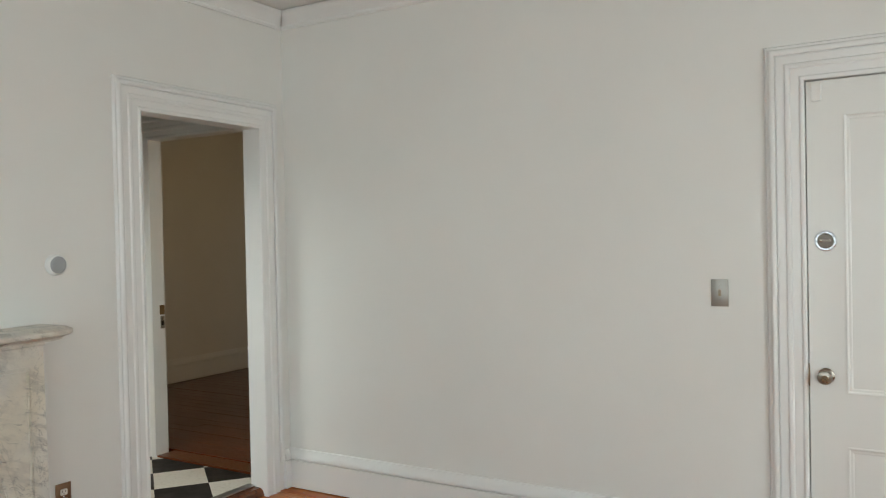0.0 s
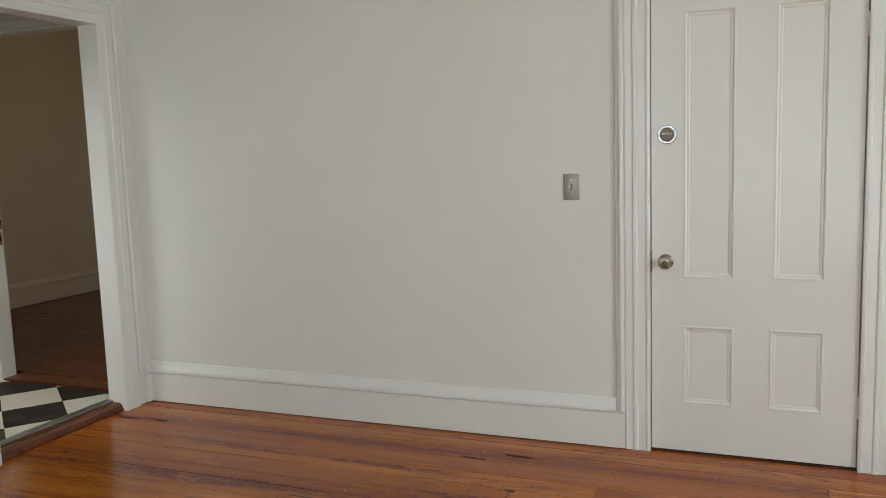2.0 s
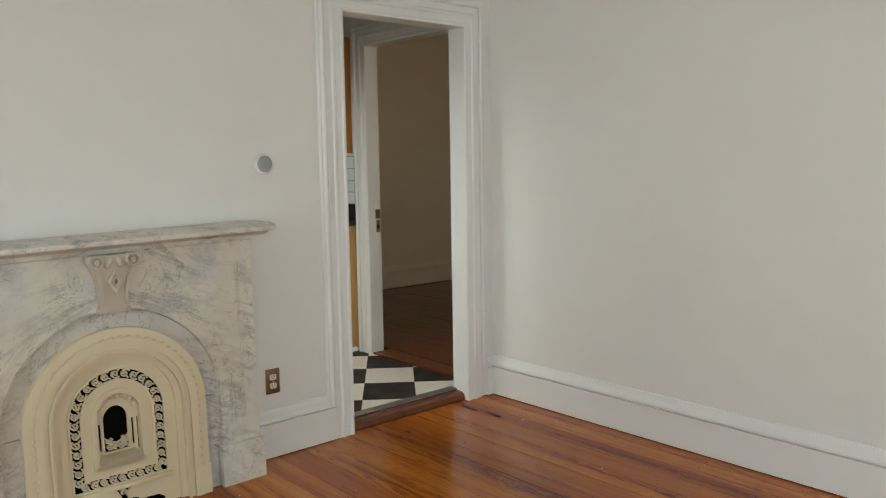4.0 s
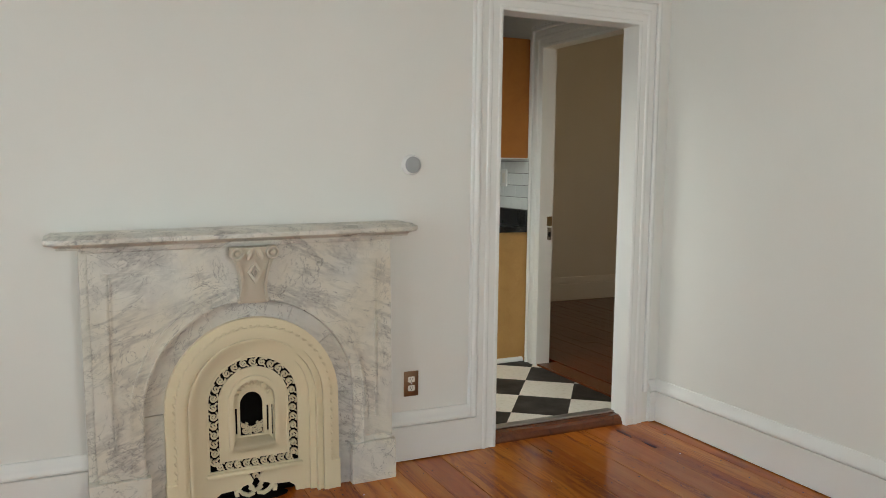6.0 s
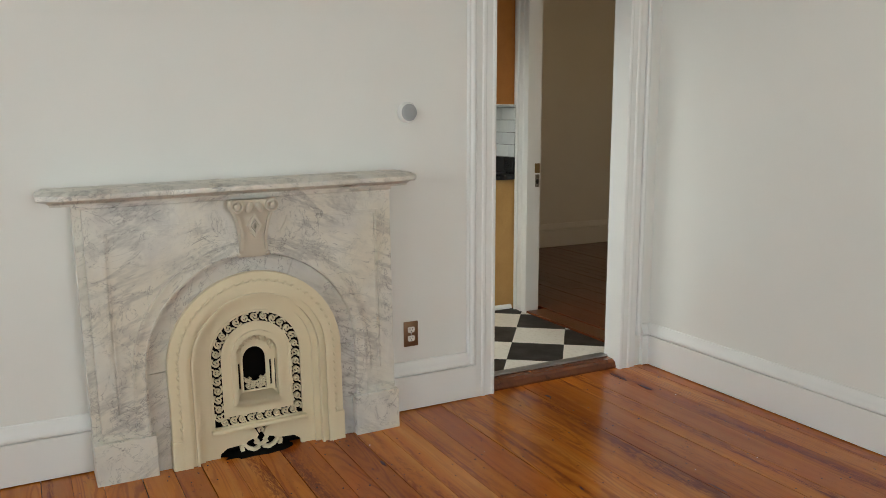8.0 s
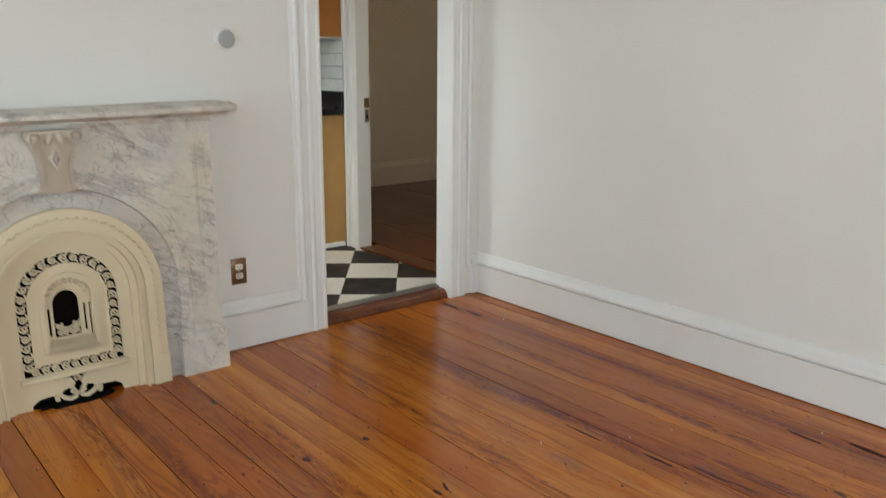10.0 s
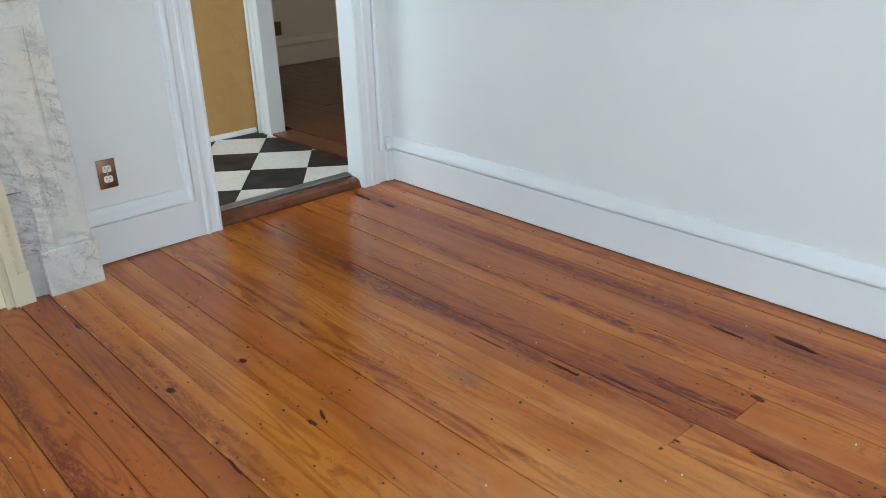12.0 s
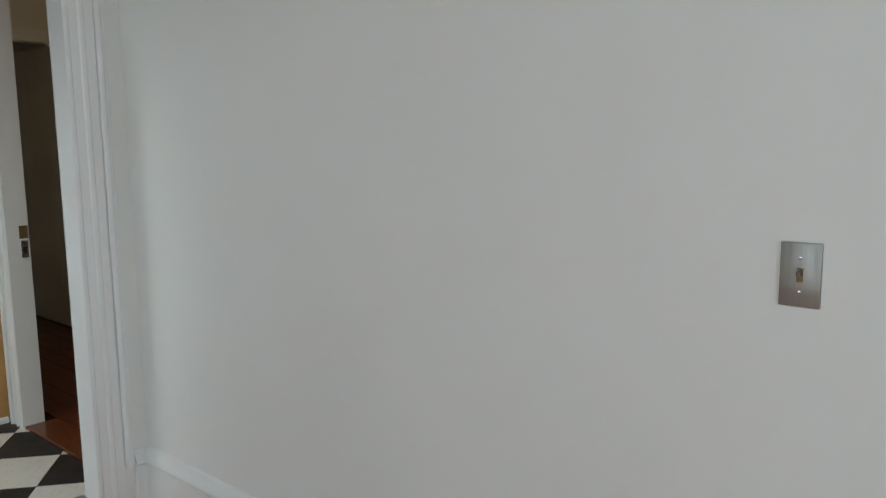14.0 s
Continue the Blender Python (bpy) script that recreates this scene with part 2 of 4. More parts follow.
    pale_patch = n.ramp(n.math("ADD", far.outputs["Value"], n.math("MULTIPLY", rag, 0.9)), (0.70, (1, 1, 1)), (1.45, (0, 0, 0)))
    c = n.mix(n.math("MULTIPLY", pale_patch, 0.46), c, (0.68, 0.32, 0.095))
    scuff = n.add("ShaderNodeVectorMath")
    scuff.operation = "DISTANCE"
    n.link(n.place((1, 1.9, 1)), scuff.inputs[0])
    scuff.inputs[1].default_value = (-1.627, 1.9 * 2.559, 0)
    smear = n.ramp(n.math("ADD", scuff.outputs["Value"], n.math("MULTIPLY", n.noise(n.place((16, 16, 16)), 1.0, 5, 0.7), 0.16)), (0.10, (1, 1, 1)), (0.17, (0, 0, 0)))
    c = n.mix(n.math("MULTIPLY", smear, 0.55), c, (0.25, 0.125, 0.052))
    specks = n.add("ShaderNodeTexVoronoi", Scale=1.0)
    specks.voronoi_dimensions = "2D"
    n.link(n.place((4.2, 8, 8)), specks.inputs["Vector"])
    c = n.mix(n.ramp(specks.outputs["Distance"], (0.0, (1, 1, 1)), (0.016, (1, 1, 1)), (0.026, (0, 0, 0))), c, (0.05, 0.016, 0.008))
    n.colour(c)
    gloss = n.noise(n.place((1.5, 4, 4)), 2.2, 6, 0.6)
    n.rough(n.ramp(gloss, (0.3, (0.15,) * 3), (0.62, (0.22,) * 3), (0.8, (0.30,) * 3)))
    n.bsdf.inputs["Specular IOR Level"].default_value = 0.36
    n.bump(n.math("ADD", fib, n.math("MULTIPLY", n.noise(n.place((1, 3, 3)), 3, 3), 1.6)), 0.2, 0.0015)
    return m


PINE = pine_floor_material()
SADDLE = wood("saddle_wood", ((0.20, 0.058, 0.018), (0.15, 0.042, 0.012), (0.10, 0.026, 0.008), (0.05, 0.013, 0.005), (0.05, 0.014, 0.006)), knots=False)
HALLWOOD = wood("hall_floor_wood", ((0.17, 0.034, 0.008), (0.135, 0.026, 0.006), (0.10, 0.019, 0.005), (0.05, 0.011, 0.004), (0.04, 0.01, 0.004)))
GAP = material("floor_gap_dirt", (0.018, 0.010, 0.006), 0.9)


def marble_material(name, pale, warm, grey):
    """White marble with grey bands that run down both ways from the middle of the mantelpiece, dark dashes and hair veins."""
    m = material(name, pale, 0.3)
    n = Nodes(m)
    p = n.place()
    axes = n.add("ShaderNodeSeparateXYZ")
    n.link(p, axes.inputs[0])
    u = n.math("ABSOLUTE", n.math("SUBTRACT", axes.outputs[1], 1.484))
    side = n.math("MULTIPLY", n.math("GREATER_THAN", axes.outputs[1], 1.484), 3.7)
    a = n.math("SUBTRACT", n.math("MULTIPLY", u, 0.90), n.math("MULTIPLY", axes.outputs[2], 0.43))
    b = n.math("ADD", n.math("MULTIPLY", u, 0.43), n.math("MULTIPLY", axes.outputs[2], 0.90))

    def along(sa, sb, sx, extra=None):
        v = n.add("ShaderNodeCombineXYZ")
        n.link(n.math("MULTIPLY", a, sa), v.inputs[0])
        n.link(n.math("MULTIPLY", b, sb), v.inputs[1])
        w = n.math("MULTIPLY", axes.outputs[0], sx)
        n.link(n.math("ADD", w, side) if extra is None else n.math("ADD", w, extra), v.inputs[2])
        return v.outputs[0]

    def ridge(fac, width):
        return n.ramp(n.math("ABSOLUTE", n.math("SUBTRACT", fac, 0.5)), (0.0, (1, 1, 1)), (width * 0.4, (0.6, 0.6, 0.6)), (width, (0, 0, 0)))

    cloud = n.noise(p, 4.0, 6, 0.6, 0.8)
    c = n.ramp(cloud, (0.36, grey), (0.50, pale), (0.72, pale))
    yellow = n.ramp(n.noise(p, 2.3, 5, 0.6), (0.46, (0, 0, 0)), (0.62, (1, 1, 1)))
    c = n.mix(n.math("MULTIPLY", yellow, 0.6), c, warm)
    band = ridge(n.noise(along(1.2, 5.2, 2, 1.3), 1.0, 6, 0.62, 0.35), 0.036)
    broken = n.ramp(n.noise(p, 5.5, 4, 0.6), (0.40, (0.15, 0.15, 0.15)), (0.58, (1, 1, 1)))
    c = n.mix(n.math("MULTIPLY", n.math("MULTIPLY", band, broken), 0.60), c, (0.285, 0.268, 0.25))
    haze = n.ramp(n.noise(along(2.2, 9, 3), 1.0, 6, 0.65, 0.8), (0.54, (0, 0, 0)), (0.68, (1, 1, 1)))
    c = n.mix(n.math("MULTIPLY", haze, 0.12), c, (0.35, 0.33, 0.305))
    hair = ridge(n.noise(p, 7.5, 7, 0.66, 1.8), 0.013)
    c = n.mix(n.math("MULTIPLY", n.math("MULTIPLY", hair, broken), 0.85), c, (0.18, 0.17, 0.16))
    dash = n.noise(along(15, 44, 15), 1.0, 4, 0.62, 1.2)
    patch = n.ramp(n.noise(p, 9, 4, 0.65), (0.47, (0, 0, 0)), (0.58, (1, 1, 1)))
    c = n.mix(n.math("MULTIPLY", n.math("MULTIPLY", n.ramp(dash, (0.62, (0, 0, 0)), (0.67, (1, 1, 1))), patch), 0.60), c, (0.15, 0.14, 0.13))
    n.colour(c)
    n.rough(n.ramp(cloud, (0.3, (0.26,) * 3), (0.7, (0.42,) * 3)))
    n.bump(n.math("ADD", dash, n.noise(p, 120, 2)), 0.12, 0.001)
    return m


MARBLE = marble_material("veined_marble", (0.69, 0.66, 0.59), (0.67, 0.60, 0.47), (0.59, 0.565, 0.52))
SLIP = marble_material("grey_slip_marble", (0.61, 0.59, 0.55), (0.61, 0.55, 0.44), (0.52, 0.505, 0.485))
CARVED = painted("carved_cream_marble", (0.62, 0.555, 0.45), 0.36, 0.3, 0.16)
VOID = material("void_black", (0.008, 0.007, 0.006), 0.9)
VOID.node_tree.nodes["Principled BSDF"].inputs["Specular IOR Level"].default_value = 0.05


def metal(name, colour, rough, scale=(300, 8, 8)):
    m = material(name, colour, rough, 1.0)
    n = Nodes(m)
    f = n.noise(n.place(scale), 1.0, 3)
    n.rough(n.ramp(f, (0.3, (rough * 0.8,) * 3), (0.7, (rough * 1.4,) * 3)))
    n.bump(f, 0.05, 0.0005)
    return m


STEEL = metal("brushed_steel", (0.38, 0.37, 0.34), 0.45)
NICKEL = metal("satin_nickel", (0.31, 0.28, 0.24), 0.27, (60, 60, 60))
CHROME = metal("chrome", (0.70, 0.73, 0.77), 0.22, (40, 40, 40))
BRONZE = metal("bronze_plate", (0.24, 0.145, 0.085), 0.36, (8, 8, 200))
ROSE = metal("dark_nickel", (0.17, 0.15, 0.13), 0.32, (60, 60, 60))
BRASS = metal("old_brass", (0.22, 0.15, 0.08), 0.4, (50, 50, 50))
ALU = metal("grey_metal_strip", (0.42, 0.41, 0.40), 0.45, (200, 4, 4))
IVORY = material("ivory_plastic", (0.78, 0.75, 0.68), 0.35)
WHITEPLASTIC = material("white_plastic", (0.80, 0.80, 0.78), 0.4)
GREYFACE = material("grey_satin_face", (0.36, 0.375, 0.38), 0.32)
DARK = material("dark_slot", (0.012, 0.011, 0.01), 0.6)
LAMINATE = wood("maple_laminate", ((0.49, 0.285, 0.105), (0.46, 0.26, 0.092), (0.42, 0.23, 0.078), (0.37, 0.195, 0.065), (0.42, 0.23, 0.08)), rough=0.45, knots=False, grain=0.35, coat=0.0)
UPPERWOOD = wood("maple_cabinet_wood", ((0.56, 0.25, 0.06), (0.52, 0.225, 0.052), (0.46, 0.19, 0.042), (0.40, 0.155, 0.035), (0.46, 0.19, 0.042)), rough=0.4, knots=False, grain=0.4, coat=0.1)


def speckled(name, colour, other, scale, rough):
    m = material(name, colour, rough)
    n = Nodes(m)
    p = n.place()
    f = n.noise(p, scale, 4, 0.6)
    wear = n.noise(p, 5, 4)
    info = n.add("ShaderNodeObjectInfo")
    tone = n.ramp(info.outputs["Random"], (0, (0.9, 0.9, 0.9)), (1, (1.06, 1.05, 1.03)))
    c = n.mix(n.ramp(f, (0.5, (0, 0, 0)), (0.7, (1, 1, 1))), colour, other)
    n.colour(n.mix(1.0, c, tone, "MULTIPLY"))
    n.rough(n.ramp(wear, (0.3, (rough * 0.8,) * 3), (0.7, (rough * 1.35,) * 3)))
    n.bump(f, 0.06, 0.0008)
    return m


TILE_BLACK = speckled("black_vinyl_tile", (0.022, 0.018, 0.015), (0.03, 0.025, 0.022), 60, 0.6)
TILE_WHITE = speckled("cream_vinyl_tile", (0.80, 0.76, 0.69), (0.70, 0.65, 0.57), 45, 0.34)
COUNTER = speckled("black_laminate_counter", (0.012, 0.012, 0.013), (0.035, 0.035, 0.035), 220, 0.25)
SUBWAY = speckled("white_glazed_tile", (0.76, 0.79, 0.79), (0.72, 0.75, 0.75), 30, 0.12)
GROUT = speckled("grey_grout", (0.16, 0.16, 0.16), (0.22, 0.22, 0.21), 200, 0.9)
GLASS = material("window_glass", (1, 1, 1), 0.02)
GLASS.node_tree.nodes["Principled BSDF"].inputs["Transmission Weight"].default_value = 1.0
GLASS.node_tree.nodes["Principled BSDF"].inputs["IOR"].default_value = 1.02

# ---- building helpers ----


def to_mesh(name, bm, mat, smooth=False):
    bmesh.ops.recalc_face_normals(bm, faces=bm.faces[:])
    me = bpy.data.meshes.new(name)
    bm.to_mesh(me)
    bm.free()
    me.materials.append(mat)
    if smooth:
        for p in me.polygons:
            p.use_smooth = True
        me.set_sharp_from_angle(angle=radians(35))
    return me


def thing(name, label, category, kind="", group="", at=(0, 0, 0), turn=None):
    ob = new(name)
    ob.empty_display_size = 0.05
    ob.matrix_world = Matrix.Translation(at) if turn is None else turn
    return tagged(ob, label, category, group, kind)


def part(name, bm, mat, parent, label="", smooth=False):
    """One mesh object under a thing; its points are given in the world and moved into the parent's space."""
    ob = new(name, to_mesh(name, bm, mat, smooth))
    ob.parent = parent
    m, up = parent.matrix_basis.copy(), parent.parent
    while up:
        m, up = up.matrix_basis @ m, up.parent
    ob.data.transform(m.inverted())
    return tagged(ob, label)


def solid(name, bm, mat, label, category, kind="structure", smooth=False):
    return tagged(new(name, to_mesh(name, bm, mat, smooth)), label, category, "", kind)


def box(bm, x0, x1, y0, y1, z0, z1, bevel=0.0, seg=2):
    r = bmesh.ops.create_cube(bm, size=1.0)
    for v in r["verts"]:
        v.co = Vector(((x0 + x1) / 2 + v.co.x * (x1 - x0), (y0 + y1) / 2 + v.co.y * (y1 - y0), (z0 + z1) / 2 + v.co.z * (z1 - z0)))
    if bevel:
        edges = list({e for v in r["verts"] for e in v.link_edges})
        bmesh.ops.bevel(bm, geom=edges, offset=bevel, segments=seg, affect="EDGES", profile=0.5)
    return bm


def boxed(*a, **k):
    return box(bmesh.new(), *a, **k)


def on(axis, a, u, v):
    """A point of the plane axis = a, with u and v along the other two axes."""
    return Vector((a, u, v)) if axis == "x" else Vector((u, a, v)) if axis == "y" else Vector((u, v, a))


def prism(bm, loops, axis, a, b):
    """The flat shape with the given outline, and holes after it, drawn out from axis = a to axis = b."""
    edges, sides = [], []
    for loop in loops:
        lo = [bm.verts.new(on(axis, a, *p)) for p in loop]
        hi = [bm.verts.new(on(axis, b, *p)) for p in loop]
        for ring, keep in ((lo, edges), (hi, sides)):
            keep += [bm.edges.new((ring[i], ring[(i + 1) % len(ring)])) for i in range(len(ring))]
        for i in range(len(lo)):
            j = (i + 1) % len(lo)
            bm.faces.new((lo[i], lo[j], hi[j], hi[i]))
    for keep in (edges, sides):
        bmesh.ops.triangle_fill(bm, use_beauty=True, edges=keep)
    return bm


def rect(u0, u1, v0, v1):
    return [(u0, v0), (u1, v0), (u1, v1), (u0, v1)]


def arch(c, half, z0, spring, rise=None, n=24):
    """An arch outline: upright sides from z0 to spring, then a half ellipse."""
    rise = half if rise is None else rise
    pts = [(c + half, z0)]
    pts += [(c + half * math.cos(math.pi * k / n), spring + rise * math.sin(math.pi * k / n)) for k in range(n + 1)]
    return pts + [(c - half, z0)]


def sweep(bm, lines, axis, wall, out):
    """A moulding: lines is a list of (depth, polyline of (u, v)), one for each corner of its profile; out is +1 or -1."""
    rows = [[bm.verts.new(on(axis, wall + out * d, *p)) for p in line] for d, line in lines]
    for r, s in zip(rows, rows[1:]):
        for i in range(len(r) - 1):
            bm.faces.new((r[i], r[i + 1], s[i + 1], s[i]))
    for end in (0, -1):
        try:
            bm.faces.new([r[end] for r in rows])
        except ValueError:
            pass
    return bm


def u_line(u0, u1, z0, h, w):
    return [(u0 - w, z0), (u0 - w, h + w), (u1 + w, h + w), (u1 + w, z0)]


INNER = [(w, d * 0.8) for w, d in [(0, 0), (0, 0.014), (0.006, 0.019), (0.014, 0.019), (0.02, 0.013), (0.05, 0.013), (0.055, 0.02), (0.062, 0.022), (0.069, 0.02), (0.074, 0.013), (0.103, 0.013), (0.105, 0.005), (0.109, 0.005), (0.109, 0)]]
OUTER = [(w, d * 0.68) for w, d in [(0.109, 0), (0.109, 0.026), (0.114, 0.033), (0.123, 0.035), (0.130, 0.030), (0.134, 0.021), (0.142, 0.019), (0.148, 0.006), (0.148, 0)]]
BASE = [(0.005, 0.0), (0.005, 0.022), (0.160, 0.022), (0.168, 0.026), (0.174, 0.028), (0.180, 0.027), (0.194, 0.021), (0.204, 0.013), (0.216, 0.011), (0.224, 0.007), (0.226, 0.0)]


def casing(name, axis, wall, out, u0, u1, h, z0=0.0, low=0.168, label="white painted moulded wooden door casing"):
    top = thing(name, label, "door casing", "structure", at=on(axis, wall, (u0 + u1) / 2, z0))
    part("casing_board", sweep(bmesh.new(), [(d, u_line(u0, u1, z0, h, w)) for w, d in INNER], axis, wall, out), TRIM, top, smooth=True)
    part("backband", sweep(bmesh.new(), [(d, u_line(u0, u1, z0 + low, h, w)) for w, d in OUTER], axis, wall, out), TRIM, top, smooth=True)
    return top


def baseboard(axis, wall, out, u0, u1, cap0=None, cap1=None, z0=0.0):
    """Skirting with a moulded cap; the cap may run on further than the board."""
    top = thing("baseboard", "tall white painted baseboard with moulded cap", "baseboard", "structure", at=on(axis, wall, (u0 + u1) / 2, z0))
    board = [(d, [(u0, z0 + z), (u1, z0 + z)]) for z, d in BASE[:3] + [(0.162, 0.012), (0.167, 0.012), (0.167, 0.0)]]
    part("board", sweep(bmesh.new(), board, axis, wall, out), TRIM, top)
    c0, c1 = (u0 if cap0 is None else cap0), (u1 if cap1 is None else cap1)
    cap = [(d, [(c0, z0 + z), (c1, z0 + z)]) for z, d in [(0.166, 0.0)] + BASE[3:]]
    part("cap", sweep(bmesh.new(), cap, axis, wall, out), TRIM, top, smooth=True)
    return top


def turned(bm, profile, centre, axis, out=1, n=28):
    """A round thing: profile is a list of (radius, height along the axis)."""
    rings = []
    for r, h in profile:
        ring = []
        for k in range(n):
            a = 2 * math.pi * k / n
            c, s = r * math.cos(a), r * math.sin(a)
            d = (out * h, c, s) if axis == "x" else (c, out * h, s) if axis == "y" else (c, s, h)
            ring.append(bm.verts.new(Vector(centre) + Vector(d)))
        rings.append(ring)
    for r, s in zip(rings, rings[1:]):
        for k in range(n):
            bm.faces.new((r[k], r[(k + 1) % n], s[(k + 1) % n], s[k]))
    bm.faces.new(rings[0])
    bm.faces.new(rings[-1])
    return bm


def ribbon(bm, pts, width, axis, a, b):
    """A flat bar of the given width that follows a polyline in the plane, from axis = a to b."""
    n = len(pts)
    left, right = [], []
    for i, (u, v) in enumerate(pts):
        p, q = pts[max(i - 1, 0)], pts[min(i + 1, n - 1)]
        du, dv = q[0] - p[0], q[1] - p[1]
        length = math.hypot(du, dv) or 1.0
        w = width[i] if isinstance(width, list) else width
        left.append((u - dv / length * w / 2, v + du / length * w / 2))
        right.append((u + dv / length * w / 2, v - du / length * w / 2))
    rows = [[bm.verts.new(on(axis, s, *p)) for p in side] for side, s in ((left, a), (left, b), (right, b), (right, a))]
    for i in range(n - 1):
        for r in range(4):
            s = (r + 1) % 4
            bm.faces.new((rows[r][i], rows[r][i + 1], rows[s][i + 1], rows[s][i]))
    for i in (0, -1):
        bm.faces.new([rows[r][i] for r in range(4)])
    return bm


# ---- the shell ----
WX, NY, EX, SY, CEILING = -3.24, 3.622, 1.9, -1.6, 2.70
WALLX, KX = 0.11, -3.35            # wall between the room and the kitchen
DW0, DW1, DWH = 2.645, 3.415, 2.03  # doorway to the kitchen
ED0, ED1, EDH = -0.512, 0.292, 2.0  # entrance door
KNY = 3.56
HD0, HD1, HDH = -4.305, -3.455, 2.065  # doorway from the kitchen to the hall
KZ, HZ = 0.05, 0.065
HY = 3.648

bm = bmesh.new()
outline = [(SY, -0.1), (1.14, -0.1), (1.14, 0.72), (1.83, 0.72), (1.83, -0.1), (DW0 - 0.012, -0.1), (DW0 - 0.012, DWH + 0.012), (DW1 + 0.012, DWH + 0.012), (DW1 + 0.012, -0.1), (NY + 0.1, -0.1), (NY + 0.1, CEILING), (SY, CEILING)]
solid("wall_west", prism(bm, [outline], "x", KX, WX), WALL, "smooth off-white painted plaster wall", "wall")
outline = [(WX, -0.1), (ED0 - 0.012, -0.1), (ED0 - 0.012, EDH + 0.012), (ED1 + 0.012, EDH + 0.012), (ED1 + 0.012, -0.1), (EX, -0.1), (EX, CEILING), (WX, CEILING)]
solid("wall_north", prism(bmesh.new(), [outline], "y", NY, NY + 0.1), WALL, "smooth off-white painted plaster wall", "wall")
holes = [rect(-2.25, -1.25, 0.62, 2.28), rect(-0.25, 0.75, 0.62, 2.28)]
solid("wall_south", prism(bmesh.new(), [rect(KX, EX + 0.15, -0.1, CEILING)] + holes, "y", SY - 0.15, SY), WALL, "off-white painted plaster wall with windows", "wall")
solid("wall_east", prism(bmesh.new(), [rect(SY, NY + 0.1, -0.1, CEILING), rect(1.4, 2.4, 0.62, 2.28)], "x", EX, EX + 0.15), WALL, "off-white painted plaster wall with window", "wall")
solid("ceiling", boxed(KX, EX + 0.15, SY - 0.15, NY + 0.1, CEILING, CEILING + 0.1), CEIL, "white painted plaster ceiling", "ceiling")


def window(name, axis, wall, u0, u1, z0, z1, out):
    top = thing(name, "tall white painted sash window, unseen", "window", "structure", at=on(axis, wall, (u0 + u1) / 2, z0))
    f = prism(bmesh.new(), [rect(u0, u1, z0, z1), rect(u0 + 0.05, u1 - 0.05, z0 + 0.05, z1 - 0.05)], axis, wall - out * 0.06, wall - out * 0.11)
    part("window_frame", f, TRIM, top)
    mid = (z0 + z1) / 2
    bar = bmesh.new()
    prism(bar, [rect(u0 + 0.05, u1 - 0.05, mid - 0.02, mid + 0.02)], axis, wall - out * 0.055, wall - out * 0.1)
    part("meeting_rail", bar, TRIM, top)
    for a, b in ((z0 + 0.05, mid - 0.02), (mid + 0.02, z1 - 0.05)):
        pane = part("pane", prism(bmesh.new(), [rect(u0 + 0.05, u1 - 0.05, a, b)], axis, wall - out * 0.080, wall - out * 0.084), GLASS, top)
        pane.visible_shadow = False
    sill = prism(bmesh.new(), [rect(u0 - 0.05, u1 + 0.05, z0 - 0.03, z0)], axis, wall - out * 0.05, wall + out * 0.05)
    part("window_sill", sill, TRIM, top)


# windows out of view, set where the room's daylight is assumed to enter
window("window_1", "y", SY, -2.25, -1.25, 0.62, 2.28, 1)
window("window_2", "y", SY, -0.25, 0.75, 0.62, 2.28, 1)
window("window_3", "x", EX, 1.4, 2.4, 0.62, 2.28, -1)

# crown moulding
CROWN = [(0.0, 0.0), (0.0, 0.012), (0.012, 0.018), (0.022, 0.016), (0.05, 0.034), (0.07, 0.062), (0.076, 0.07), (0.088, 0.074)]
z = CEILING - 0.093
crown = sweep(bmesh.new(), [(d, [(WX + d, z + h), (EX, z + h)]) for h, d in CROWN], "y", NY, -1)
solid("crown_moulding_north", crown, TRIM, "white painted plaster crown moulding", "crown moulding", smooth=True)
crown = sweep(bmesh.new(), [(d, [(SY, z + h), (NY - d, z + h)]) for h, d in CROWN], "x", WX, 1)
solid("crown_moulding_west", crown, TRIM, "white painted plaster crown moulding", "crown moulding", smooth=True)

# door casings and baseboards of the room
casing("door_casing_kitchen", "x", WX, 1, DW0, DW1, DWH)
casing("door_casing_entrance", "y", NY, -1, ED0, ED1, EDH)
baseboard("y", NY, -1, WX, ED0 - 0.108, cap1=ED0 - 0.146)
baseboard("y", NY, -1, ED1 + 0.108, EX, cap0=ED1 + 0.146)
baseboard("x", WX, 1, 2.074, DW0 - 0.108, cap1=DW0 - 0.146)
baseboard("x", WX, 1, SY, 0.878)
baseboard("x", WX, 1, DW1 + 0.146, NY - 0.022)

# jambs of the kitchen doorway
jamb = thing("door_jamb_kitchen", "white painted wooden door jamb and head", "door jamb", "structure", at=(WX, 3.0, 0))
part("jamb_board", boxed(KX, WX, DW0 - 0.014, DW0, 0, DWH), TRIM, jamb)
part("jamb_board", boxed(KX, WX, DW1, DW1 + 0.014, 0, DWH), TRIM, jamb)
part("head_board", boxed(KX, WX, DW0 - 0.012, DW1 + 0.012, DWH, DWH + 0.014), TRIM, jamb)

# ---- fireplace ----
FC = 1.484
FT = Matrix.Translation((0, 2.07, 0)) @ Matrix.Rotation(radians(0.9), 4, "X") @ Matrix.Translation((0, -2.07, 0))
fire = thing("fireplace", "veined white marble mantelpiece with cream iron summer front", "fireplace")
fire.location = (WX, FC, 0)


def fpart(name, bm, mat, parent=None, label="", smooth=False):
    for v in bm.verts:
        v.co = FT @ v.co
    return part(name, bm, mat, parent or fire, label, smooth)


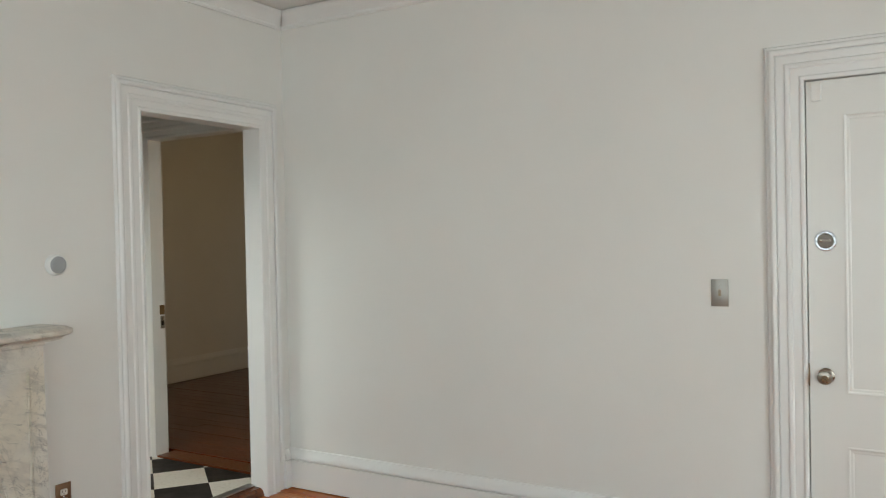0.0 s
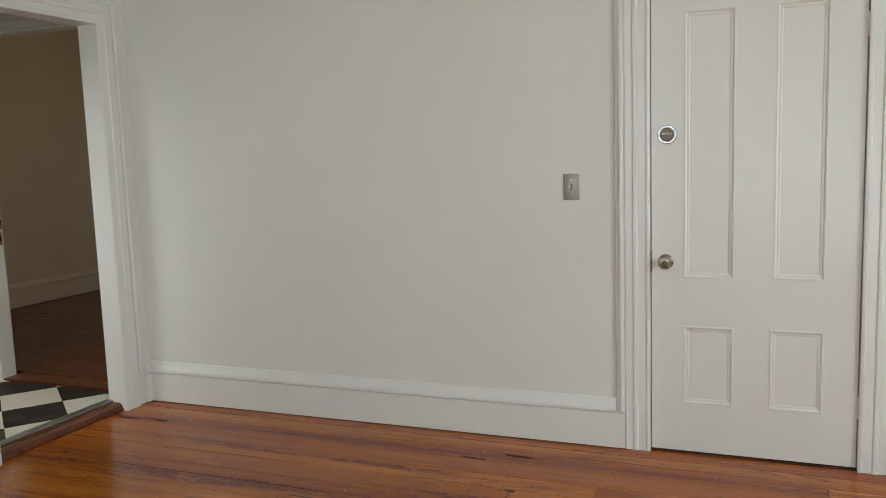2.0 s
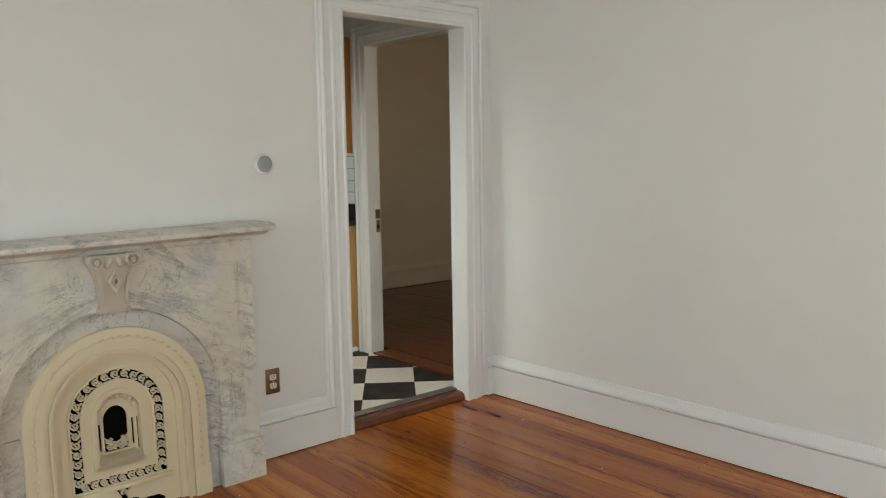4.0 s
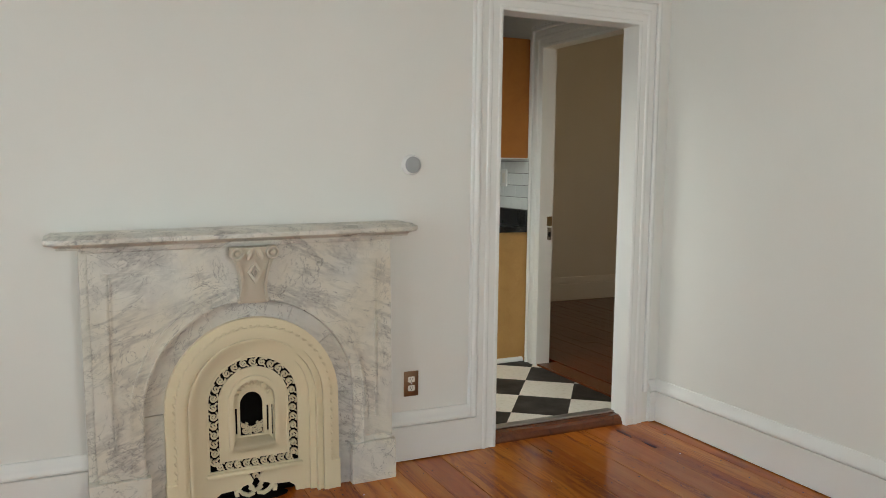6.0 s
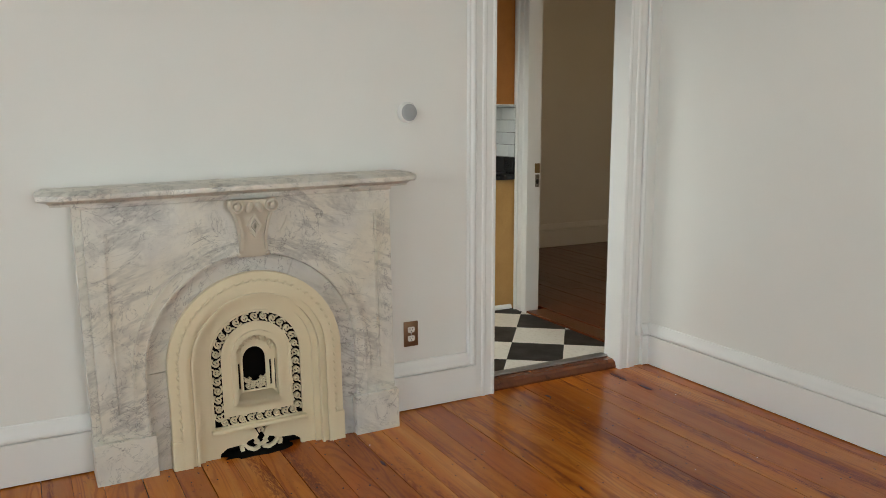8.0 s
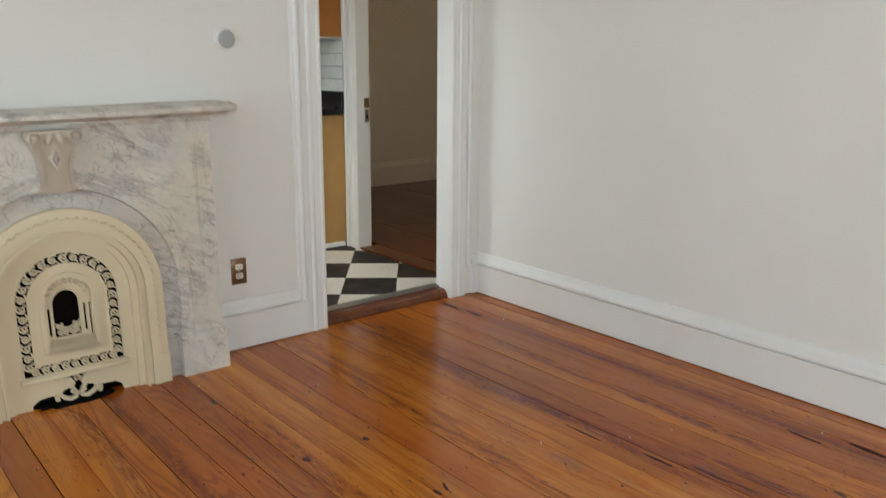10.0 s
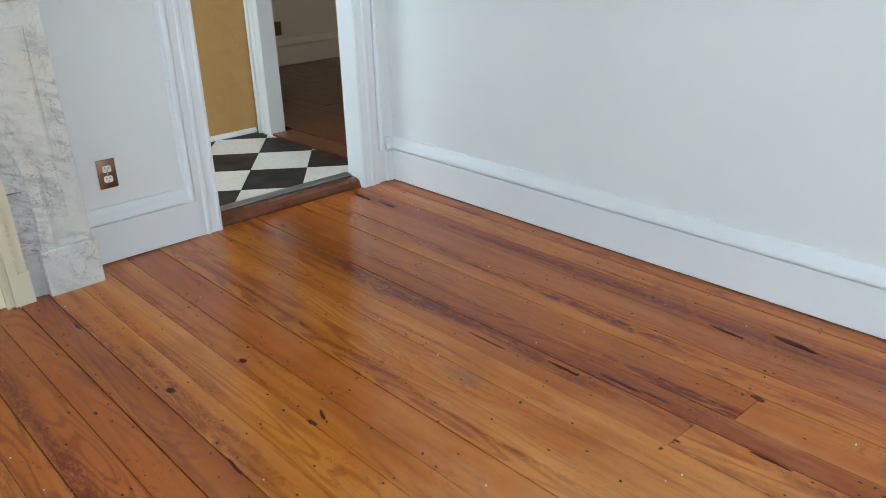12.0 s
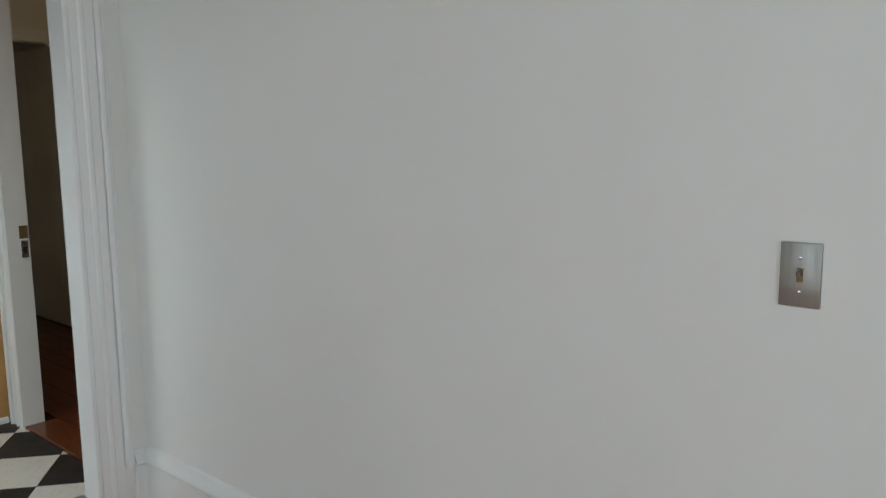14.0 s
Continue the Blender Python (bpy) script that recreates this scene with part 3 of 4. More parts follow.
F0, F1 = -3.24, -3.095             # back and face of the marble
slab = prism(bmesh.new(), [[(0.908, 0.0), (FC - 0.408, 0.0)] + list(reversed(arch(FC, 0.408, 0.0, 0.395, 0.416)))[1:-1] + [(FC + 0.408, 0.0), (2.064, 0.0), (2.064, 1.035), (0.908, 1.035)]], "x", F0, F1)
fpart("front_slab", slab, MARBLE)


def arch_band(name, h0, h1, s0, s1, r0, r1, x0, x1, z0, mat, parent=None, label=""):
    """A band between two arches."""
    a, b = arch(FC, h1, z0, s1, r1), arch(FC, h0, z0, s0, r0)
    return fpart(name, prism(bmesh.new(), [a + b[::-1]], "x", x0, x1), mat, parent, label)


arch_band("arch_moulding", 0.409, 0.458, 0.395, 0.395, 0.417, 0.466, F1 - 0.002, F1 + 0.010, 0.172, MARBLE)
for k, (h0, h1) in enumerate(((0.414, 0.419), (0.446, 0.453))):
    arch_band("arch_bead", h0, h1, 0.395, 0.395, h0 + 0.008, h1 + 0.008, F1 + 0.008, F1 + 0.014, 0.172, MARBLE)
# inner ring of grey marble slips
for a0, a1 in ((0, 38), (38, 66), (66, 116), (116, 180)):
    pts = [(FC + 0.408 * math.cos(radians(a)), 0.395 + 0.412 * math.sin(radians(a))) for a in np.linspace(a0 + 0.09, a1 - 0.09, 14)]
    pts += [(FC + 0.335 * math.cos(radians(a)), 0.40 + 0.335 * math.sin(radians(a))) for a in np.linspace(a1 - 0.09, a0 + 0.09, 14)]
    fpart("slip", prism(bmesh.new(), [pts], "x", F0, F1 - 0.014), SLIP, label="grey veined marble slip")
fpart("slip", boxed(F0, F1 - 0.015, FC - 0.408, FC - 0.33, 0, 0.3945), SLIP, label="grey veined marble slip")
fpart("slip", boxed(F0, F1 - 0.015, FC + 0.33, FC + 0.408, 0, 0.3945), SLIP, label="grey veined marble slip")

for y0, y1 in ((0.880, 0.909), (2.063, 2.075)):
    fpart("side_return", boxed(F0, F1 - 0.03, y0, y1, 0.0, 1.034), MARBLE)
# raised line of the spandrel panels
for s in (-1, 1):
    inner = 0.115 if s > 0 else 0.135
    e = FC + s * 0.522
    z1 = 0.943
    line = [(FC + s * inner, z1 - 0.06), (FC + s * (inner + 0.022), z1 - 0.03), (FC + s * (inner + 0.03), z1), (e, z1), (e, 0.275), (FC + s * 0.478, 0.275), (FC + s * 0.478, 0.33)]
    b = ribbon(bmesh.new(), line, 0.011, "x", F1 - 0.001, F1 + 0.0045)
    fpart("panel_bead", b, MARBLE)
    line2 = [(u - s * 0.014 if abs(u - e) < 1e-6 else u, v - 0.014 if abs(v - z1) < 1e-6 else v) for u, v in line[2:5]]
    fpart("panel_bead", ribbon(bmesh.new(), line2, 0.006, "x", F1 - 0.001, F1 + 0.005), MARBLE)

# pilaster plinths
fpart("plinth", boxed(F0, -3.072, 0.876, 1.090, 0, 0.172, 0.003), MARBLE)
fpart("plinth", boxed(F0, -3.072, 1.878, 2.073, 0, 0.172, 0.003), MARBLE)
for y0, y1 in ((0.908, 1.076), (1.894, 2.064)):
    fpart("pilaster", boxed(F0, F1 + 0.004, y0 + 0.002, y1 - 0.002, 0.172, 0.20, 0.004), MARBLE)

# shelf with a rounded, moulded front edge
prof = [(0.0, 1.036), (-0.040, 1.036), (-0.039, 1.043), (-0.030, 1.050), (-0.016, 1.053), (-0.006, 1.055), (0.0, 1.060), (0.001, 1.068), (0.0, 1.076), (-0.004, 1.079), (-0.014, 1.082), (-0.022, 1.088)]
bm = bmesh.new()
SH0, SH1, SHX = 0.772, 2.175, -3.015
shape = lambda inset: [(WX, SH0 + inset), (SHX - 0.05 - inset * 0.3, SH0 + inset), (SHX - 0.006 - inset, SH0 + 0.05 + inset), (SHX - inset, SH0 + 0.09), (SHX - inset, SH1 - 0.09), (SHX - 0.006 - inset, SH1 - 0.05 - inset), (SHX - 0.05 - inset * 0.3, SH1 - inset), (WX, SH1 - inset)]
rings = [[bm.verts.new((x, y, z)) for x, y in shape(-d)] for d, z in prof[1:]]
for r, s in zip(rings, rings[1:]):
    for i in range(len(r)):
        bm.faces.new((r[i], r[(i + 1) % len(r)], s[(i + 1) % len(r)], s[i]))
bm.faces.new(rings[0])
bm.faces.new(rings[-1])
fpart("shelf", bm, MARBLE, label="grey-white marble mantel shelf with moulded edge", smooth=True)
fpart("bed_mould", boxed(F0, F1 + 0.006, 0.892, 2.072, 1.020, 1.037, 0.004), MARBLE)

# carved keystone bracket with volutes and a lozenge
key = bmesh.new()
rows = []
for z, half, d in ((0.802, 0.052, 0.020), (0.82, 0.054, 0.030), (0.86, 0.050, 0.034), (0.90, 0.052, 0.042), (0.94, 0.060, 0.050), (0.975, 0.072, 0.058), (1.0, 0.082, 0.066), (1.022, 0.086, 0.068)):
    row = [key.verts.new((F1 - 0.002, 1.488 + half * u, z)) if abs(u) > 1 else key.verts.new((F1 + d * (1 - 0.18 * u * u), 1.488 + half * u, z)) for u in (-1.001, -1.0, -0.6, -0.2, 0.2, 0.6, 1.0, 1.001)]
    rows.append(row)
for r, s in zip(rows, rows[1:]):
    for i in range(len(r) - 1):
        key.faces.new((r[i], r[i + 1], s[i + 1], s[i]))
key.faces.new(rows[0])
key.faces.new(rows[-1])
keystone = fpart("keystone", key, CARVED, label="carved marble keystone bracket", smooth=True)
for s in (-1, 1):
    fpart("volute", turned(bmesh.new(), [(0.026, -0.01), (0.026, 0.022), (0.023, 0.028), (0.019, 0.028), (0.016, 0.014), (0.011, 0.014), (0.009, 0.026), (0.001, 0.030)], (F1 + 0.048, 1.488 + s * 0.066, 1.0), "x"), CARVED, keystone, smooth=True)
    fpart("foot_scroll", turned(bmesh.new(), [(0.010, 0.0), (0.010, 0.012), (0.004, 0.018)], (F1 + 0.008, 1.488 + s * 0.052, 0.812), "x", n=14), CARVED, keystone, smooth=True)
KEYROWS = ((0.83, 0.053, 0.031), (0.86, 0.050, 0.034), (0.90, 0.052, 0.042), (0.94, 0.060, 0.050), (0.972, 0.071, 0.057))
for s in (-1, 1):
    rib = bmesh.new()
    prev = None
    for z, half, d in KEYROWS:
        y0, y1 = 1.488 + s * (half - 0.001), 1.488 + s * (half - 0.011)
        row = [rib.verts.new(q) for q in ((F1, y0, z), (F1 + d + 0.006, y0, z), (F1 + d + 0.006, y1, z), (F1, y1, z))]
        if prev:
            for k in range(4):
                rib.faces.new((prev[k], prev[(k + 1) % 4], row[(k + 1) % 4], row[k]))
        else:
            rib.faces.new(row)
        prev = row
    rib.faces.new(prev)
    fpart("edge_rib", rib, CARVED, keystone)
    leafy = bmesh.new()
    bmesh.ops.create_uvsphere(leafy, u_segments=10, v_segments=6, radius=1.0)
    leafy.transform(Matrix.Translation((F1 + 0.060, 1.488 + s * 0.018, 0.996)) @ Matrix.Rotation(radians(s * 24), 4, "X") @ Matrix.Diagonal((0.014, 0.014, 0.024, 1)))
    fpart("leaf_tip", leafy, CARVED, keystone, smooth=True)
for size, d in ((1.0, 0.008), (0.5, 0.013)):
    loz = [(1.488 - 0.027 * size, 0.925), (1.488, 0.925 - 0.045 * size), (1.488 + 0.027 * size, 0.925), (1.488, 0.925 + 0.045 * size)]
    hole = [(1.488 + (u - 1.488) * 0.6, 0.925 + (v - 0.925) * 0.6) for u, v in loz]
    fpart("lozenge", prism(bmesh.new(), [loz, hole], "x", F1 + 0.03, F1 + 0.054 + d), CARVED, keystone)

# firebox behind
fpart("firebox", prism(bmesh.new(), [rect(1.15, 1.82, 0.004, 0.715), rect(1.17, 1.80, 0.01, 0.70)], "x", -3.48, -3.15), VOID)
fpart("firebox_back", boxed(-3.50, -3.48, 1.15, 1.82, 0.004, 0.715), VOID)

# cast iron summer front, painted cream
G0 = -3.150
arch_band("outer_rim", 0.300, 0.338, 0.405, 0.405, 0.300, 0.338, G0, -3.080, 0.0, CREAM, label="cream painted iron arch rim")
arch_band("rim_round", 0.272, 0.302, 0.405, 0.405, 0.272, 0.302, G0, -3.070, 0.0, CREAM)
arch_band("rim_step", 0.254, 0.274, 0.405, 0.405, 0.254, 0.274, G0, -3.082, 0.0, CREAM)
arch_band("rim_bead", 0.246, 0.255, 0.405, 0.405, 0.246, 0.255, G0, -3.072, 0.0, CREAM)
arch_band("rim_hollow", 0.222, 0.247, 0.405, 0.405, 0.222, 0.247, G0, -3.100, 0.0, CREAM)
for s in (-1, 1):
    fpart("rim_foot", boxed(G0, -3.072, FC + s * 0.318 - 0.024, FC + s * 0.318 + 0.024, 0.0, 0.125, 0.004), CREAM)
# leaf drops along the rim
leaf = []
for k in range(46):
    t = k / 45.0
    run = 0.27
    total = 2 * run + math.pi * 0.305
    d = t * total
    if d < run:
        u, v, a = FC - 0.305, 0.14 + d, 90
    elif d > total - run:
        u, v, a = FC + 0.305, 0.14 + (total - d), -90
    else:
        ang = math.pi - (d - run) / 0.305
        u, v, a = FC + 0.305 * math.cos(ang), 0.405 + 0.305 * math.sin(ang), math.degrees(ang) - 90
    leaf.append((u, v, a))
for u, v, a in leaf:
    b = bmesh.new()
    bmesh.ops.create_uvsphere(b, u_segments=8, v_segments=5, radius=1.0)
    m = Matrix.Translation((-3.072, u, v)) @ Matrix.Rotation(radians(a + 25), 4, "X") @ Matrix.Diagonal((0.0042, 0.011, 0.005, 1))
    b.transform(m)
    fpart("leaf_drop", b, CREAM, smooth=True)

# flat door panel with a pierced scroll band
PX0, PX1 = -3.122, -3.112
panel_out = arch(FC, 0.223, 0.1195, 0.405, 0.235, 32)
BO, BI = 0.176, 0.136               # half widths of the pierced band
band_out = arch(FC, BO, 0.136, 0.405, 0.176, 32)
band_in = arch(FC, BI, 0.172, 0.405, 0.136, 32)
door_in = fpart("grate_panel", prism(bmesh.new(), [panel_out, band_out], "x", PX0, PX1), CREAM, label="cream painted iron panel with pierced scrolls")
fpart("inner_panel", prism(bmesh.new(), [band_in, arch(FC, 0.098, 0.215, 0.405, 0.100, 24)], "x", PX0, PX1), CREAM, door_in)
arch_band("band_edge", BO - 0.001, BO + 0.007, 0.405, 0.405, 0.175, 0.183, PX1, PX1 + 0.005, 0.136, CREAM, door_in)
arch_band("band_edge", BI - 0.007, BI + 0.002, 0.405, 0.405, 0.129, 0.138, PX1, PX1 + 0.005, 0.172, CREAM, door_in)
# scrolls: C curls alternating along the band
MIDR = (BO + BI) / 2
run = 0.405 - 0.155
total = 2 * run + math.pi * MIDR
N = 27


def band_point(d):
    if d < run:
        return FC - MIDR, 0.155 + d, 90.0
    if d > total - run:
        return FC + MIDR, 0.155 + (total - d), -90.0
    ang = math.pi - (d - run) / MIDR
    return FC + MIDR * math.cos(ang), 0.405 + MIDR * math.sin(ang), math.degrees(ang) - 90


def curl(u, v, a, flip, size):
    """A C-shaped scroll with a curled tip and two leaf ends."""
    b = bmesh.new()
    ca, sa = math.cos(radians(a)), math.sin(radians(a))
    tr = lambda p: (u + size * (p[0] * ca - p[1] * flip * sa), v + size * (p[0] * sa + p[1] * flip * ca))
    arc = [(0.62 * math.cos(radians(t)), 0.62 * math.sin(radians(t))) for t in range(-60, 235, 20)]
    w = [size * x for x in np.linspace(0.20, 0.42, len(arc))]
    ribbon(b, [tr(p) for p in arc], w, "x", PX0 + 0.001, PX1 + 0.002)
    tail = [(-0.45, -0.45), (-0.1, -0.85), (0.5, -0.98), (1.15, -0.75)]
    ribbon(b, [tr(p) for p in tail], [size * x for x in (0.40, 0.34, 0.30, 0.42)], "x", PX0 + 0.001, PX1 + 0.001)
    spur = [(0.55, 0.45), (0.9, 0.75), (1.1, 1.05)]
    ribbon(b, [tr(p) for p in spur], [size * x for x in (0.30, 0.34, 0.25)], "x", PX0 + 0.001, PX1 + 0.001)
    bulb = [(0.42, -0.30), (0.12, -0.22), (-0.12, 0.02), (0.02, 0.20)]
    ribbon(b, [tr(p) for p in bulb], [size * x for x in (0.25, 0.36, 0.46, 0.30)], "x", PX0 + 0.001, PX1 + 0.001)
    return b


for k in range(N):
    u, v, a = band_point((k + 0.5) / N * total)
    fpart("scroll", curl(u, v, a, 1 if k % 2 else -1, 0.0165), CREAM, door_in)
for k in range(9):
    u = FC - 0.137 + k * 0.0343
    fpart("scroll", curl(u, 0.154, 0, 1 if k % 2 else -1, 0.0165), CREAM, door_in)
# bridges and grounds for the bottom band
fpart("bottom_rail", boxed(PX0, PX1 + 0.022, FC - 0.190, FC + 0.190, 0.116, 0.132, 0.004), CREAM, door_in, smooth=True)

# arched niche with a hood and a small opening
niche = fpart("niche_frame", prism(bmesh.new(), [arch(FC, 0.100, 0.213, 0.405, 0.102, 24), arch(FC, 0.082, 0.225, 0.405, 0.084, 24)], "x", PX0, PX1 + 0.010), CREAM, label="cream iron niche round the draught opening")
bm = bmesh.new()
OC, OS = FC - 0.006, 0.385
opening = arch(OC, 0.045, 0.262, OS, 0.052, 20)
slots = [rect(OC - 0.083, OC - 0.078, 0.25, 0.375), rect(OC - 0.064, OC - 0.056, 0.27, 0.375), rect(OC + 0.060, OC + 0.068, 0.27, 0.375), rect(OC + 0.080, OC + 0.085, 0.25, 0.375)]
back = arch(FC, 0.094, 0.22, 0.405, 0.096, 24)
prism(bm, [back, opening] + slots, "x", PX0 - 0.014, PX0 - 0.006)
fpart("niche_back", bm, CREAM, niche)
bm = bmesh.new()
lip = [[bm.verts.new((PX1 + d, FC + h * s, z)) for s in (-1, 1)] for z, d, h in ((0.205, 0.012, 0.095), (0.218, 0.013, 0.092), (0.236, 0.004, 0.078), (0.252, -0.012, 0.064), (0.262, -0.024, 0.056))]
for r, s in zip(lip, lip[1:]):
    bm.faces.new((r[0], r[1], s[1], s[0]))
bmesh.ops.solidify(bm, geom=bm.faces[:], thickness=0.006)
fpart("hearth_lip", bm, CREAM, niche, smooth=True)
# leaf tracery across the foot of the opening
for k, (du, dz, a, f) in enumerate(((-0.030, 0.315, 10, 1), (-0.010, 0.312, -20, -1), (0.012, 0.312, 20, 1), (0.031, 0.315, -10, -1), (-0.034, 0.338, 80, 1), (0.034, 0.338, 100, -1), (0.0, 0.322, 0, 1), (-0.020, 0.330, 40, -1), (0.021, 0.330, 140, 1))):
    b = curl(OC + du, dz - 0.034, a, f, 0.0115)
    for v in b.verts:
        v.co.x += -0.010
    fpart("leaf_tracery", b, CREAM, niche)
# relief of leaves in the arch of the niche
for k in range(9):
    ang = radians(20 + k * 17.5)
    b = bmesh.new()
    bmesh.ops.create_uvsphere(b, u_segments=8, v_segments=5, radius=1.0)
    b.transform(Matrix.Translation((PX0 - 0.004, FC + 0.068 * math.cos(ang), 0.405 + 0.068 * math.sin(ang))) @ Matrix.Rotation(ang + 0.6, 4, "X") @ Matrix.Diagonal((0.006, 0.012, 0.006, 1)))
    fpart("leaf_relief", b, CREAM, niche, smooth=True)
# apron with a cut-out and a pierced ornament
a0, a1 = FC - 0.223, FC + 0.223
cut = [(FC - 0.165, 0.0), (FC - 0.160, 0.028), (FC - 0.135, 0.046), (FC - 0.06, 0.050), (FC - 0.05, 0.060), (FC - 0.026, 0.066), (FC - 0.022, 0.096), (FC - 0.03, 0.112), (FC + 0.03, 0.112), (FC + 0.022, 0.096), (FC + 0.026, 0.066), (FC + 0.05, 0.060), (FC + 0.06, 0.050), (FC + 0.135, 0.046), (FC + 0.160, 0.028), (FC + 0.165, 0.0)]
apron = fpart("apron", prism(bmesh.new(), [[(a0, 0.0)] + cut + [(a1, 0.0), (a1, 0.120), (a0, 0.120)]], "x", PX0, PX1), CREAM)
for s in (-1, 1):
    for pts, w in (([(0.006, 0.028), (0.03, 0.020), (0.052, 0.030), (0.066, 0.046), (0.08, 0.040), (0.078, 0.028), (0.068, 0.030)], 0.014), ([(0.012, 0.05), (0.024, 0.064), (0.016, 0.080), (0.026, 0.098), (0.036, 0.104)], 0.013), ([(0.0, 0.034), (0.014, 0.044), (0.026, 0.050)], 0.013), ([(0.0, 0.108), (0.010, 0.098), (0.004, 0.088)], 0.008)):
        fpart("apron_scroll", ribbon(bmesh.new(), [(FC + s * u, v) for u, v in pts], w, "x", PX0, PX1 + 0.004), CREAM, apron)
# black sheet added behind the piercings, its colour standing for the dark inside
fpart("shadow_plate", boxed(-3.175, -3.168, FC - 0.23, FC + 0.23, 0.002, 0.60), VOID)

# ---- entrance door ----
DYF = NY + 0.008                    # face of the door
edoor = thing("door_1", "white painted four-panel wooden entrance door, closed", "door", "structure", at=(ED1, DYF + 0.02, 0.012))
panels = [(-0.378, -0.178, 0.222, 0.560), (-0.040, 0.162, 0.222, 0.560), (-0.378, -0.178, 0.766, 1.860), (-0.030, 0.162, 0.766, 1.860)]
part("door_leaf", prism(bmesh.new(), [rect(ED0 + 0.004, ED1 - 0.004, 0.012, EDH - 0.004)] + [rect(*p) for p in panels], "y", DYF, DYF + 0.035), DOORPAINT, edoor)
for p in panels:
    u0, u1, v0, v1 = p
    pan = part("panel", boxed(u0 - 0.001, u1 + 0.001, DYF + 0.007, DYF + 0.03, v0 - 0.001, v1 + 0.001), DOORPAINT, edoor)
    mould = bmesh.new()
    lines = []
    for w, d in ((0.0, -0.003), (0.0, 0.002), (0.005, 0.003), (0.009, 0.001), (0.012, -0.003), (0.020, -0.004), (0.024, -0.007)):
        lines.append((d, [(u0 + w, v0 + w), (u1 - w, v0 + w), (u1 - w, v1 - w), (u0 + w, v1 - w), (u0 + w, v0 + w)]))
    sweep(mould, lines, "y", DYF, -1)
    part("panel_moulding", mould, DOORPAINT, pan)
part("top_latch", boxed(-0.490, -0.452, DYF - 0.010, DYF + 0.001, 1.915, 1.99, 0.004), DOORPAINT, edoor, "painted-over latch block")
kb = part("door_knob", turned(bmesh.new(), [(0.030, -0.001), (0.031, 0.004), (0.026, 0.008), (0.013, 0.012), (0.012, 0.030), (0.020, 0.036), (0.027, 0.046), (0.028, 0.056), (0.024, 0.064), (0.012, 0.067)], (-0.448, DYF, 0.835), "y", -1), NICKEL, edoor, "satin nickel door knob", True)
part("key_ring", turned(bmesh.new(), [(0.011, 0.0), (0.011, 0.003), (0.008, 0.003), (0.008, 0.001)], (-0.448, DYF - 0.066, 0.835), "y", -1), BRASS, kb)
part("thumb_turn", boxed(-0.455, -0.441, DYF - 0.071, DYF - 0.066, 0.832, 0.838, 0.001), NICKEL, kb)
part("latch_plate", boxed(ED0 - 0.006, ED0 + 0.005, DYF - 0.004, DYF + 0.01, 0.79, 0.88), BRASS, edoor)
dbolt = part("deadbolt_ring", turned(bmesh.new(), [(0.040, -0.001), (0.0405, 0.003), (0.036, 0.007), (0.030, 0.007), (0.029, 0.002)], (-0.444, DYF, 1.366), "y", -1), CHROME, edoor, "bright chrome deadbolt trim ring", True)
part("deadbolt_rose", turned(bmesh.new(), [(0.029, 0.0), (0.029, 0.012), (0.026, 0.016), (0.018, 0.017)], (-0.444, DYF, 1.366), "y", -1), ROSE, dbolt, "", True)
part("thumb_turn", boxed(-0.464, -0.424, DYF - 0.030, DYF - 0.015, 1.362, 1.374, 0.004), NICKEL, dbolt)
for z in (0.26, 1.75):
    part("hinge", turned(bmesh.new(), [(0.003, -0.046), (0.006, -0.042), (0.0065, 0.042), (0.003, 0.046)], (ED1 - 0.001, DYF - 0.006, z), "z", n=12), DOORPAINT, edoor, "painted butt hinge", True)
    part("hinge_leaf", boxed(ED1 - 0.022, ED1 - 0.004, DYF - 0.002, DYF + 0.002, z - 0.04, z + 0.04), DOORPAINT, edoor)
ejamb = thing("door_jamb_entrance", "white painted wooden door jamb", "door jamb", "structure", at=(0, NY + 0.03, 0))
part("jamb_board", boxed(ED0 - 0.012, ED0, NY, NY + 0.1, 0, EDH), TRIM, ejamb)
part("jamb_board", boxed(ED1, ED1 + 0.012, NY, NY + 0.1, 0, EDH), TRIM, ejamb)
part("head_board", boxed(ED0 - 0.012, ED1 + 0.012, NY, NY + 0.1, EDH, EDH + 0.012), TRIM, ejamb)
part("door_stop", boxed(ED0, ED1, NY + 0.055, NY + 0.1, 0, EDH), TRIM, ejamb)
solid("door_sill", boxed(ED0, ED1, NY - 0.001, NY + 0.1, -0.02, 0.006), SADDLE, "dark worn wooden door sill", "door sill")

# ---- small fixtures of the room ----


def screw(parent, centre, axis, out, mat, r=0.0032):
    part("screw", turned(bmesh.new(), [(r, -0.0005), (r, 0.0006), (r * 0.6, 0.0011)], centre, axis, out, 12), mat, parent, "", True)


SWX, SWZ = -0.8465, 1.156
sw = thing("light_switch", "brushed steel wall plate with toggle light switch", "light switch", at=(SWX, NY, SWZ))
part("wall_plate", boxed(SWX - 0.035, SWX + 0.035, NY - 0.006, NY + 0.001, SWZ - 0.057, SWZ + 0.057, 0.0025), STEEL, sw, "", True)
part("toggle_slot", boxed(SWX - 0.0055, SWX + 0.0055, NY - 0.0066, NY - 0.005, SWZ - 0.0125, SWZ + 0.0125), BRASS, sw)
part("toggle", boxed(SWX - 0.004, SWX + 0.004, NY - 0.017, NY - 0.005, SWZ - 0.001, SWZ + 0.009, 0.0015), NICKEL, sw)
for d in (-0.030, 0.030):
    screw(sw, (SWX, NY - 0.006, SWZ + d), "y", -1, CHROME)

